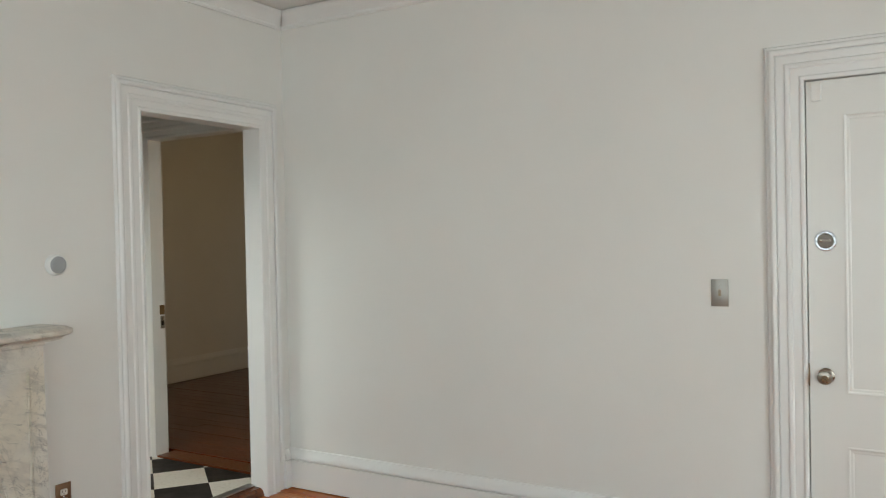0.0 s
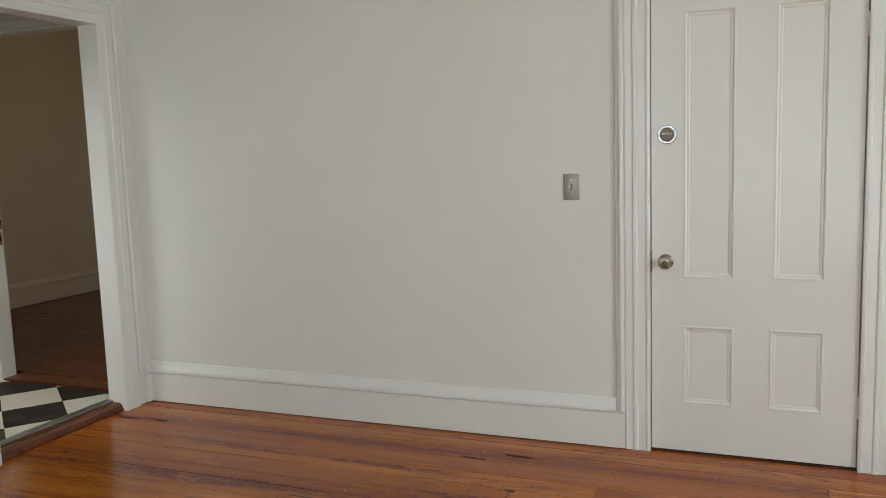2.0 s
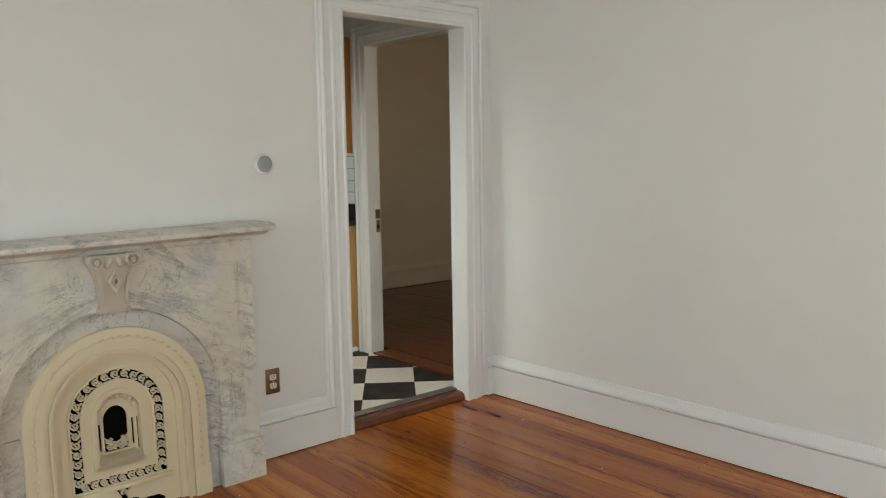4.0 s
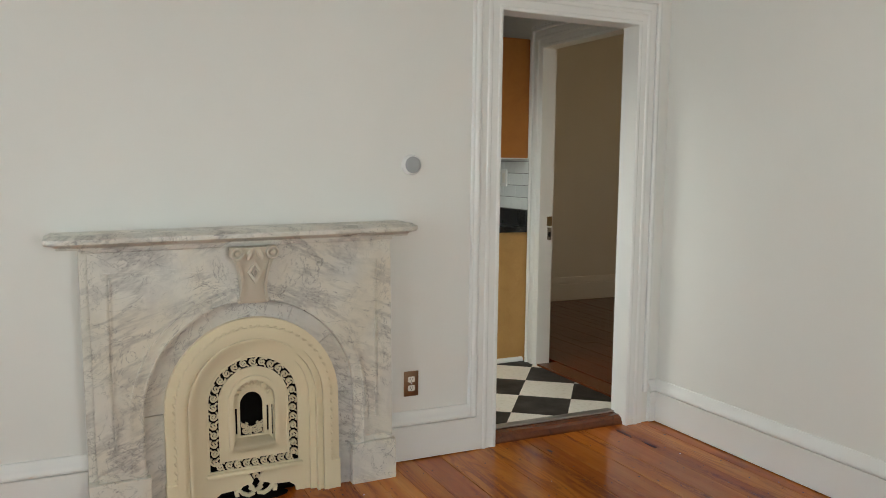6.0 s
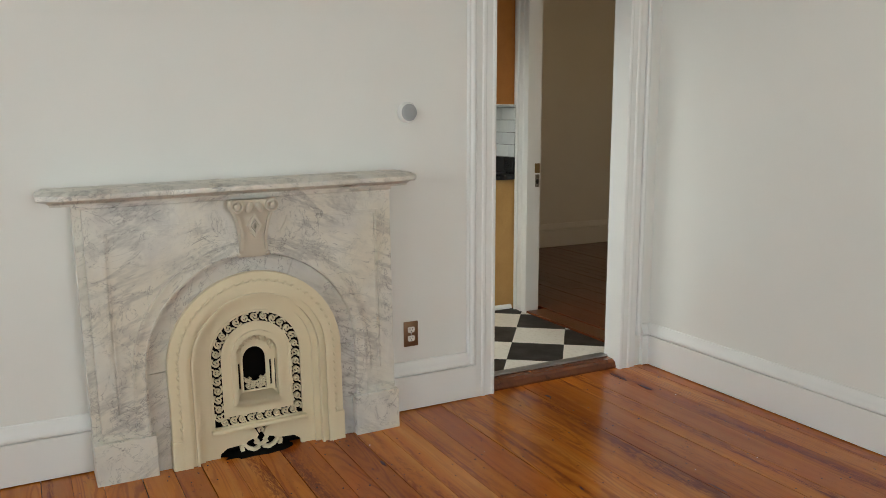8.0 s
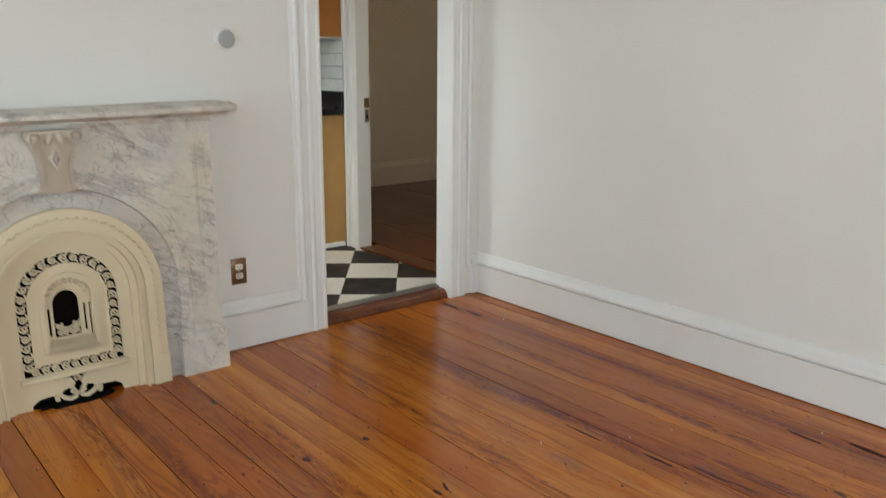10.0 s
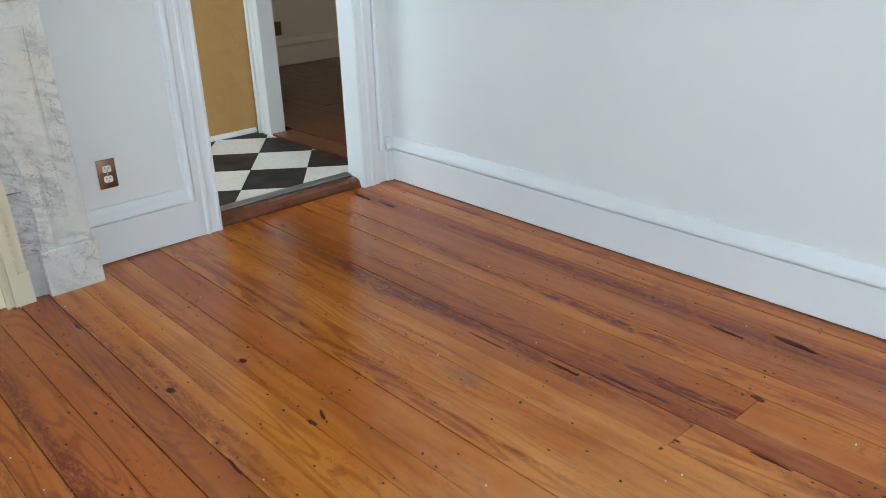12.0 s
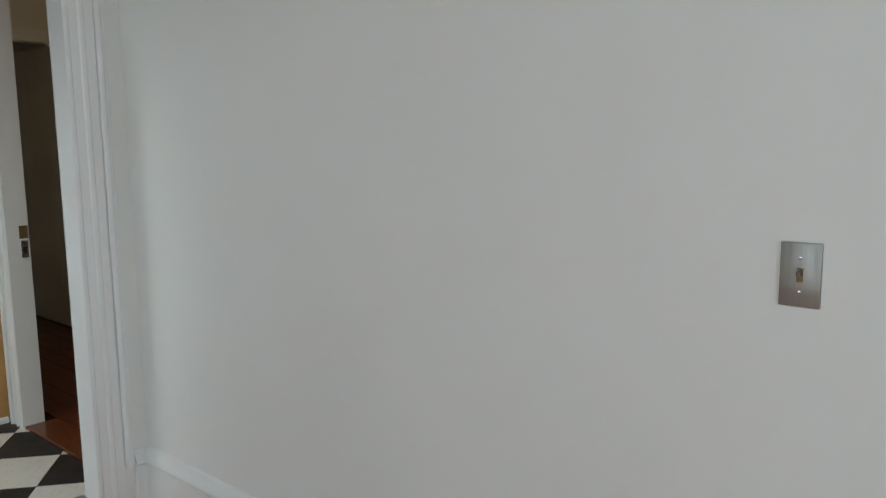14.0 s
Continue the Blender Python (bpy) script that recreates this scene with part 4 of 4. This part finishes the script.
OY, OZ = 2.209, 0.352
outlet = thing("wall_outlet", "bronze-brown metal outlet plate with two white sockets", "wall outlet", at=(WX, OY, OZ))
part("wall_plate", boxed(WX - 0.001, WX + 0.006, OY - 0.035, OY + 0.035, OZ - 0.057, OZ + 0.057, 0.0025), BRONZE, outlet, "", True)
for s in (-1, 1):
    zc = OZ + s * 0.020
    rec = part("receptacle", prism(bmesh.new(), [[(OY + 0.0165 * max(-1, min(1, 1.25 * math.cos(a))), zc + 0.0145 * max(-0.9, min(0.9, 1.1 * math.sin(a)))) for a in np.linspace(0, 2 * math.pi, 24, endpoint=False)]], "x", WX + 0.004, WX + 0.0085), IVORY, outlet)
    for dy in (-0.0065, 0.0065):
        part("slot", boxed(WX + 0.008, WX + 0.0088, OY + dy - 0.0012, OY + dy + 0.0012, zc - 0.001, zc + 0.0075), DARK, rec)
    part("slot", boxed(WX + 0.008, WX + 0.0088, OY - 0.0022, OY + 0.0022, zc - 0.009, zc - 0.005), DARK, rec)
screw(outlet, (WX + 0.006, OY, OZ), "x", 1, CHROME)

TY, TZ = 2.200, 1.330
thermo = thing("thermostat", "round white wall thermostat with grey face", "thermostat", at=(WX, TY, TZ))
part("body", turned(bmesh.new(), [(0.044, -0.001), (0.0445, 0.006), (0.043, 0.018), (0.039, 0.026), (0.036, 0.027)], (WX, TY, TZ), "x", 1, 40), WHITEPLASTIC, thermo, "", True)
part("face", turned(bmesh.new(), [(0.036, 0.024), (0.036, 0.028), (0.034, 0.0295), (0.02, 0.030)], (WX, TY, TZ), "x", 1, 40), GREYFACE, thermo, "flat grey dial face", True)

# ---- kitchen ----
KW, KS = -6.05, 2.1
solid("kitchen_wall_south", prism(bmesh.new(), [rect(KW, KX, -0.1, CEILING), rect(-4.45, -3.45, 0.95, 2.15)], "y", KS - 0.1, KS), WALL, "white painted kitchen wall", "wall")
solid("kitchen_wall_west", boxed(KW - 0.1, KW, KS, KNY, -0.1, CEILING), WALL, "white painted kitchen wall", "wall")
outline = [(KW, -0.1), (HD0 - 0.012, -0.1), (HD0 - 0.012, HDH + 0.012), (HD1 + 0.012, HDH + 0.012), (HD1 + 0.012, -0.1), (KX, -0.1), (KX, CEILING), (KW, CEILING)]
solid("kitchen_wall_north", prism(bmesh.new(), [outline], "y", KNY, HY), WALL, "white painted kitchen wall with doorway", "wall")
solid("kitchen_ceiling", boxed(KW, KX, KS, HY, CEILING, CEILING + 0.1), CEIL, "white painted kitchen ceiling", "ceiling")
# unseen window, added only to hold the kitchen's extra lamp
window("added_window_kitchen", "y", KS, -4.45, -3.45, 0.95, 2.15, 1)
casing("door_casing_hall", "y", KNY, -1, HD0, HD1, HDH, KZ, 0.0)
hj = thing("door_jamb_hall", "white painted door jamb with old strike plates", "door jamb", "structure", at=(HD0, KNY, KZ))
part("jamb_board", boxed(HD0 - 0.012, HD0, KNY, HY, 0, HDH), TRIM, hj)
part("jamb_board", boxed(HD1, HD1 + 0.012, KNY, HY, 0, HDH), TRIM, hj)
part("head_board", boxed(HD0 - 0.012, HD1 + 0.012, KNY, HY, HDH, HDH + 0.012), TRIM, hj)
part("strike_plate", boxed(HD0 - 0.001, HD0 + 0.002, KNY + 0.045, KNY + 0.083, 0.955, 1.015), BRASS, hj, "dark brass strike plate")
part("keep_plate", boxed(HD0 - 0.001, HD0 + 0.002, KNY + 0.050, KNY + 0.080, 0.865, 0.945), NICKEL, hj, "worn latch keep")
part("keep_hole", boxed(HD0 + 0.001, HD0 + 0.003, KNY + 0.056, KNY + 0.074, 0.885, 0.915), DARK, hj)

# threshold
sad = thing("threshold", "worn reddish-brown wooden threshold with grey metal strip", "threshold", "structure", at=(-3.3, 3.03, 0))
bm = bmesh.new()
prism(bm, [[(-3.345, -0.02), (-3.254, -0.02), (-3.254, 0.010), (-3.264, 0.032), (-3.282, 0.043), (-3.345, 0.046)]], "y", DW0, DW1)
part("saddle", bm, SADDLE, sad)
part("metal_strip", boxed(-3.375, -3.322, DW0, DW1, 0.046, 0.054, 0.002), ALU, sad, "grey aluminium edge strip")
solid("hall_threshold", boxed(HD0, HD1, KNY - 0.004, 3.705, KZ - 0.02, KZ + 0.012, 0.003), SADDLE, "brown wooden door threshold", "threshold")

# base cabinet with its end to the room
CX, CZ = -4.468, 0.943
cab = thing("base_cabinet", "light maple laminate kitchen base cabinet", "cabinet", at=(CX - 0.3, 3.3, KZ))
part("end_panel", boxed(CX - 0.02, CX, 2.985, KNY, KZ, CZ - 0.036), LAMINATE, cab)
part("body", boxed(-6.04, CX - 0.02, 3.03, KNY, KZ + 0.1, CZ - 0.18), LAMINATE, cab)
part("toe_kick", boxed(-6.04, CX - 0.02, 3.08, KNY, KZ, KZ + 0.1), DARK, cab)
for k in range(3):
    x1 = CX - 0.03 - k * 0.48
    d = part("cabinet_door", boxed(x1 - 0.465, x1, 3.008, 3.03, KZ + 0.12, CZ - 0.20, 0.003), UPPERWOOD, cab)
    part("knob", turned(bmesh.new(), [(0.006, 0.0), (0.006, 0.012), (0.013, 0.018), (0.010, 0.026)], (x1 - 0.05, 3.008, CZ - 0.26), "y", -1, 14), NICKEL, d, "", True)
tr = thing("quarter_round", "white painted quarter-round strip at cabinet foot", "trim", "structure", at=(CX, 3.3, KZ))
part("strip", prism(bmesh.new(), [[(CX, KZ), (CX + 0.016, KZ), (CX + 0.015, KZ + 0.012), (CX + 0.010, KZ + 0.022), (CX, KZ + 0.028)]], "y", 2.985, KNY - 0.02), TRIM, tr)
ct = thing("countertop", "black laminate countertop with upstand", "countertop", at=(CX - 0.3, 3.3, CZ))
CE = CX + 0.028
SINK = rect(-5.36, -4.86, 3.10, 3.46)
part("slab", prism(bmesh.new(), [rect(-6.04, CE, 2.965, KNY - 0.001), SINK], "z", CZ - 0.036, CZ), COUNTER, ct)
part("upstand", boxed(-6.04, CE - 0.02, KNY - 0.022, KNY - 0.001, CZ, CZ + 0.105, 0.004), COUNTER, ct)
sink = thing("kitchen_sink", "stainless steel drop-in kitchen sink", "sink", at=(-5.1, 3.28, CZ))
part("rim", prism(bmesh.new(), [rect(-5.39, -4.83, 3.07, 3.54), rect(-5.35, -4.87, 3.11, 3.45)], "z", CZ, CZ + 0.006), STEEL, sink)
part("bowl", prism(bmesh.new(), [rect(-5.358, -4.862, 3.102, 3.458), rect(-5.35, -4.87, 3.11, 3.45)], "z", CZ - 0.16, CZ), STEEL, sink)
part("bowl_floor", boxed(-5.358, -4.862, 3.102, 3.458, CZ - 0.166, CZ - 0.16), STEEL, sink)
fau = thing("faucet", "chrome kitchen faucet behind the sink", "faucet", at=(-5.1, 3.5, CZ + 0.006))
part("base", turned(bmesh.new(), [(0.028, 0.0), (0.026, 0.02), (0.018, 0.04), (0.016, 0.10)], (-5.1, 3.50, CZ + 0.006), "z", n=20), CHROME, fau, "", True)
part("spout", ribbon(bmesh.new(), [(3.50, CZ + 0.09), (3.46, CZ + 0.13), (3.38, CZ + 0.14), (3.30, CZ + 0.12), (3.28, CZ + 0.10)], 0.022, "x", -5.111, -5.089), CHROME, fau, "", True)
part("lever", boxed(-5.106, -5.094, 3.46, 3.52, CZ + 0.105, CZ + 0.117, 0.004), CHROME, fau)

up = thing("upper_cabinet", "warm maple kitchen wall cabinet", "cabinet", at=(CX - 0.3, 3.45, 1.385))
UX = CX - 0.012
part("body", boxed(-6.04, UX, KNY - 0.31, KNY, 1.385, 2.14, 0.002), UPPERWOOD, up)
for k in range(3):
    x1 = UX - 0.004 - k * 0.495
    d = part("cabinet_door", boxed(x1 - 0.485, x1, KNY - 0.332, KNY - 0.31, 1.39, 2.135, 0.003), UPPERWOOD, up)
    part("knob", turned(bmesh.new(), [(0.006, 0.0), (0.006, 0.012), (0.013, 0.018), (0.010, 0.026)], (x1 - 0.05, KNY - 0.332, 1.45), "y", -1, 14), NICKEL, d, "", True)
part("light_rail", boxed(-6.04, UX + 0.003, KNY - 0.31, KNY, 1.378, 1.385), WHITEPLASTIC, up, "pale underside edge")

bs = thing("backsplash", "white subway tile backsplash with dark grout", "backsplash", "structure", at=(CX, KNY, CZ + 0.1))
part("grout", boxed(-6.04, CE - 0.02, KNY - 0.005, KNY, CZ + 0.105, 1.378), GROUT, bs)
TW, TH, TG = 0.152, 0.076, 0.003
tile_meshes = {}
for row in range(5):
    z0 = CZ + 0.1075 + row * (TH + TG)
    z1 = min(z0 + TH, 1.378)
    x = CE - 0.022
    first = TW if row % 2 else TW / 2
    while x > -6.0:
        w = first if x > CE - 0.03 else TW
        key_ = (round(w, 3), round(z1 - z0, 3))
        if key_ not in tile_meshes:
            tile_meshes[key_] = to_mesh("tile", boxed(-w, 0, -0.009, -0.004, 0, z1 - z0, 0.0015, 1), SUBWAY)
        t = new("tile", tile_meshes[key_])
        t.parent = bs
        t.location = Vector((x, KNY, z0)) - bs.location
        x -= w + TG
ks = thing("kitchen_switch", "white rocker switch plate on tiles", "light switch", at=(-4.76, KNY, 1.25))
part("wall_plate", boxed(-4.797, -4.725, KNY - 0.015, KNY - 0.008, 1.195, 1.31, 0.002), WHITEPLASTIC, ks)
part("rocker", boxed(-4.778, -4.744, KNY - 0.018, KNY - 0.014, 1.22, 1.286, 0.002), IVORY, ks)

# ---- hall beyond the kitchen ----
HW, HE, HN = -6.29, -2.6, 6.6
hall = [("hall_wall_west", (HW - 0.1, HW, 4.61, HN)), ("hall_wall_north", (HW - 0.1, HE + 0.1, HN, HN + 0.1))]
for name, (x0, x1, y0, y1) in hall:
    solid(name, boxed(x0, x1, y0, y1, -0.1, CEILING), WALL, "plain painted hall wall in shade", "wall")
solid("hall_wall_east", prism(bmesh.new(), [rect(HY, HN, -0.1, CEILING), rect(4.95, 5.85, 0.95, 2.25)], "x", HE, HE + 0.1), WALL, "plain painted hall wall with added window", "wall")
# unseen window, added only to hold the hall's warm lamp
window("added_window_hall", "x", HE, 4.95, 5.85, 0.95, 2.25, -1)
solid("hall_wall_south", boxed(KX, HE + 0.1, HY, NY + 0.1, -0.1, CEILING), WALL, "plain painted hall wall", "wall")
solid("hall_wall_end", boxed(-7.1, KW, KNY, HY, -0.1, CEILING), WALL, "plain painted hall wall", "wall")
solid("hall_ceiling", boxed(-7.2, HE + 0.1, HY, HN + 0.1, CEILING, CEILING + 0.1), CEIL, "white painted hall ceiling", "ceiling")
baseboard("x", HW, 1, 4.62, HN, z0=HZ)
solid("hall_wall_over_opening", boxed(HW - 0.1, HW, HY, 4.61, 2.08, CEILING), WALL, "plain painted hall wall over an opening", "wall")
solid("hall_closet_wall", boxed(-7.2, -7.1, KNY, 4.75, -0.1, CEILING), WALL, "plain painted wall behind the opening", "wall")
solid("hall_closet_side", boxed(-7.1, HW - 0.1, 4.65, 4.75, -0.1, CEILING), WALL, "plain painted wall behind the opening", "wall")
leaf2 = thing("door_2", "white painted wooden door standing open in the hall", "door", "structure", at=(-6.8, 4.58, HZ))
part("door_leaf", boxed(-6.82, -6.055, 4.565, 4.60, HZ + 0.008, 2.05, 0.003), DOORPAINT, leaf2)
for z_ in (0.35, 1.75):
    part("hinge", boxed(-6.83, -6.815, 4.555, 4.565, z_, z_ + 0.09), BRASS, leaf2)
part("head_trim", boxed(HW, HW + 0.018, HY, 4.61, 2.085, 2.18, 0.004), TRIM, leaf2)
ho = thing("hall_outlet", "dark bronze outlet plate on hall wall", "wall outlet", at=(HW, 4.86, 0.40))
part("wall_plate", boxed(HW - 0.001, HW + 0.006, 4.825, 4.895, 0.323, 0.437, 0.002), BRONZE, ho)
for s in (-1, 1):
    part("receptacle", boxed(HW + 0.005, HW + 0.008, 4.845, 4.875, 0.38 + s * 0.02 - 0.013, 0.38 + s * 0.02 + 0.013, 0.002), BRASS, ho)

# ---- floors, piece by piece ----
floor = solid("floor", boxed(KX, EX, SY, NY, -0.08, -0.012), GAP, "wide varnished orange-brown pine plank floor, worn and knotty", "floor")
rng = random.Random(7)


def planks(base, x0, x1, seams, z, mat, longest, gap=0.0021):
    """Rows of boards between the given joints, each cut into random lengths."""
    for y1, y0 in zip(seams, seams[1:]):
        w, x = y1 - y0, x0
        while x < x1 - 0.02:
            length = min(rng.uniform(0.45, 1.0) * longest, x1 - x)
            if x1 - x - length < 0.5:
                length = x1 - x
            sag = rng.uniform(-0.0008, 0.0008)
            g = gap * rng.choice((0.4, 0.7, 1.0, 1.3, 1.7))
            me = to_mesh("plank", boxed(0, length - 0.0012, -w + g, 0, -0.018, 0.0, 0.0008, 1), mat)
            p = new("plank", me)
            p.parent = base
            p.matrix_basis = Matrix.Translation((x, y1, z + sag)) @ Matrix.Rotation(rng.uniform(-0.0005, 0.0005), 4, "X")
            x += length


SEAMS = [NY, 3.525, 3.408, 3.30, 3.168, 3.052, 2.904, 2.817, 2.69, 2.585, 2.477, 2.346, 2.211, 2.107, 1.984, 1.87, 1.768, 1.675, 1.545, 1.46, 1.355]
while SEAMS[-1] > SY + 0.2:
    SEAMS.append(SEAMS[-1] - rng.choice((0.10, 0.115, 0.13)))
SEAMS.append(SY)
planks(floor, KX + 0.005, EX, SEAMS, 0.0, PINE, 4.6)
KNOT = wood("pine_knot", ((0.11, 0.030, 0.010), (0.08, 0.021, 0.008), (0.045, 0.012, 0.006), (0.025, 0.008, 0.004), (0.015, 0.006, 0.004)), rough=0.6, knots=False, coat=0.0)
KNOT.node_tree.nodes["Principled BSDF"].inputs["Specular IOR Level"].default_value = 0.12
KNOTS = [(-2.17, 2.14, 0.03, 0.022, 0), (-2.17, 1.91, 0.034, 0.028, 0), (-1.75, 2.11, 0.04, 0.016, 5), (-1.76, 2.15, 0.05, 0.012, -20), (-1.24, 2.18, 0.036, 0.026, 0), (-1.06, 2.19, 0.036, 0.024, 0), (-0.98, 3.04, 0.05, 0.02, -10), (-1.03, 2.72, 0.022, 0.01, 0), (-1.92, 1.45, 0.06, 0.034, 10), (-1.84, 1.46, 0.08, 0.014, -15), (-1.29, 2.84, 0.16, 0.016, -2), (-1.18, 2.85, 0.1, 0.01, 0), (-1.04, 3.39, 0.16, 0.022, -6), (-1.23, 3.32, 0.12, 0.014, -4), (-2.24, 2.40, 0.035, 0.01, -10), (-3.07, 2.85, 0.05, 0.02, 0), (-3.13, 3.33, 0.14, 0.022, 0), (-2.94, 3.34, 0.12, 0.018, 0), (-0.83, 2.81, 0.13, 0.01, 0), (-1.45, 2.79, 0.12, 0.012, 0), (-2.21, 1.71, 0.02, 0.012, 0), (-2.77, 1.86, 0.05, 0.014, 0), (-1.73, 1.87, 0.09, 0.01, -5), (-1.67, 1.53, 0.07, 0.022, 0), (-1.73, 2.75, 0.16, 0.008, 0), (-2.01, 2.83, 0.1, 0.009, 0)]
for x, y, length, w, turn in KNOTS:
    b_ = bmesh.new()
    ring_ = []
    for k in range(18):
        a = 2 * math.pi * k / 18
        r = 1 + 0.55 * noise.noise((x * 7 + math.cos(a) * 2.2, y * 7 + math.sin(a) * 2.2, 1.0))
        ring_.append((length * 0.45 * r * math.cos(a), w * 0.42 * r * math.sin(a)))
    prism(b_, [ring_], "z", -0.004, 0.0011)
    kn = new("knot", to_mesh("knot", b_, KNOT))
    kn.parent = floor
    kn.matrix_basis = pose(x, y, 0, 0, 0, turn)

# black patch on the boards: soot before the grate, painted shade inside its cut-out
grate_dark = bmesh.new()
ring_ = []
for k in range(28):
    a = 2 * math.pi * k / 28
    r = 1 + 0.4 * noise.noise((math.cos(a) * 2.6, math.sin(a) * 2.6, 4.0))
    ring_.append((-3.128 + 0.060 * r * math.cos(a), FC - 0.02 + 0.15 * r * math.sin(a)))
prism(grate_dark, [ring_], "z", -0.004, 0.0012)
so = new("grate_dark_patch", to_mesh("grate_dark_patch", grate_dark, VOID))
so.parent = floor

# old nail holes, in uneven pairs where the joists run
nails = bmesh.new()
for y1, y0 in zip(SEAMS, SEAMS[1:]):
    if y0 < 0.4:
        break
    for k in range(9):
        xj = -3.05 + 0.405 * k + rng.uniform(-0.012, 0.012)
        for yy in (y1 - rng.uniform(0.014, 0.024), y0 + rng.uniform(0.014, 0.024)):
            if rng.random() < 0.42:
                continue
            nx, r = xj + rng.uniform(-0.022, 0.022), rng.uniform(0.0018, 0.0038)
            prism(nails, [[(nx + 1.3 * r * rng.uniform(0.7, 1.2) * math.cos(a), yy + r * rng.uniform(0.7, 1.2) * math.sin(a)) for a in np.linspace(0, 5.5, 8)]], "z", -0.001, 0.0013)
solid("nail_holes", nails, GAP, "small dark nail holes in the floor boards", "nail holes", "stuff")

flecks = bmesh.new()
for k in range(40):
    fx, fy, r = rng.uniform(-3.0, -0.4), rng.uniform(0.8, 3.4), rng.uniform(0.0010, 0.0026)
    prism(flecks, [[(fx + r * rng.uniform(0.6, 1.4) * math.cos(a), fy + r * rng.uniform(0.6, 1.4) * math.sin(a)) for a in np.linspace(0, 5.4, 6)]], "z", -0.001, 0.0014)
solid("paint_flecks", flecks, IVORY, "small pale paint flecks scattered on floor", "paint flecks", "stuff")

hall_floor = solid("hall_floor", boxed(-7.1, HE, NY + 0.01, HN, -0.05, HZ - 0.012), GAP, "dark reddish-brown varnished plank floor", "floor")
planks(hall_floor, -7.1, HE, [HN - 0.1 * k for k in range(30)], HZ, HALLWOOD, 4.0)

kitchen_floor = solid("kitchen_floor", boxed(KW, -3.34, KS, KNY, -0.08, KZ - 0.003), GAP, "black and cream checkered vinyl tile floor", "floor")
TU, TV, TA = 0.290, 0.325, radians(52.0)
ux, uy, vx, vy = math.cos(TA) * TU, math.sin(TA) * TU, -math.sin(TA) * TV, math.cos(TA) * TV
ORIGIN = (-3.777, 3.103)


def clipped(poly, x0, x1, y0, y1):
    for axis, lim, keep in ((0, x0, 1), (0, x1, -1), (1, y0, 1), (1, y1, -1)):
        out_, n = [], len(poly)
        for i in range(n):
            p, q = poly[i], poly[(i + 1) % n]
            a, b = keep * (p[axis] - lim), keep * (q[axis] - lim)
            if a >= 0:
                out_.append(p)
            if a * b < 0:
                t = a / (a - b)
                out_.append((p[0] + t * (q[0] - p[0]), p[1] + t * (q[1] - p[1])))
        poly = out_
        if not poly:
            break
    return poly


for i in range(-9, 10):
    for j in range(-4, 12):
        cx, cy = ORIGIN[0] + i * ux + j * vx, ORIGIN[1] + i * uy + j * vy
        g = 0.003
        quad = [(cx + a * ux + b * vx, cy + a * uy + b * vy) for a, b in ((g, g), (1 - g, g), (1 - g, 1 - g), (g, 1 - g))]
        quad = clipped(quad, KW, -3.372, KS, KNY - 0.002)
        if len(quad) < 3:
            continue
        t = new("tile", to_mesh("tile", prism(bmesh.new(), [quad], "z", KZ - 0.004, KZ), TILE_BLACK if (i + j) % 2 else TILE_WHITE))
        t.parent = kitchen_floor
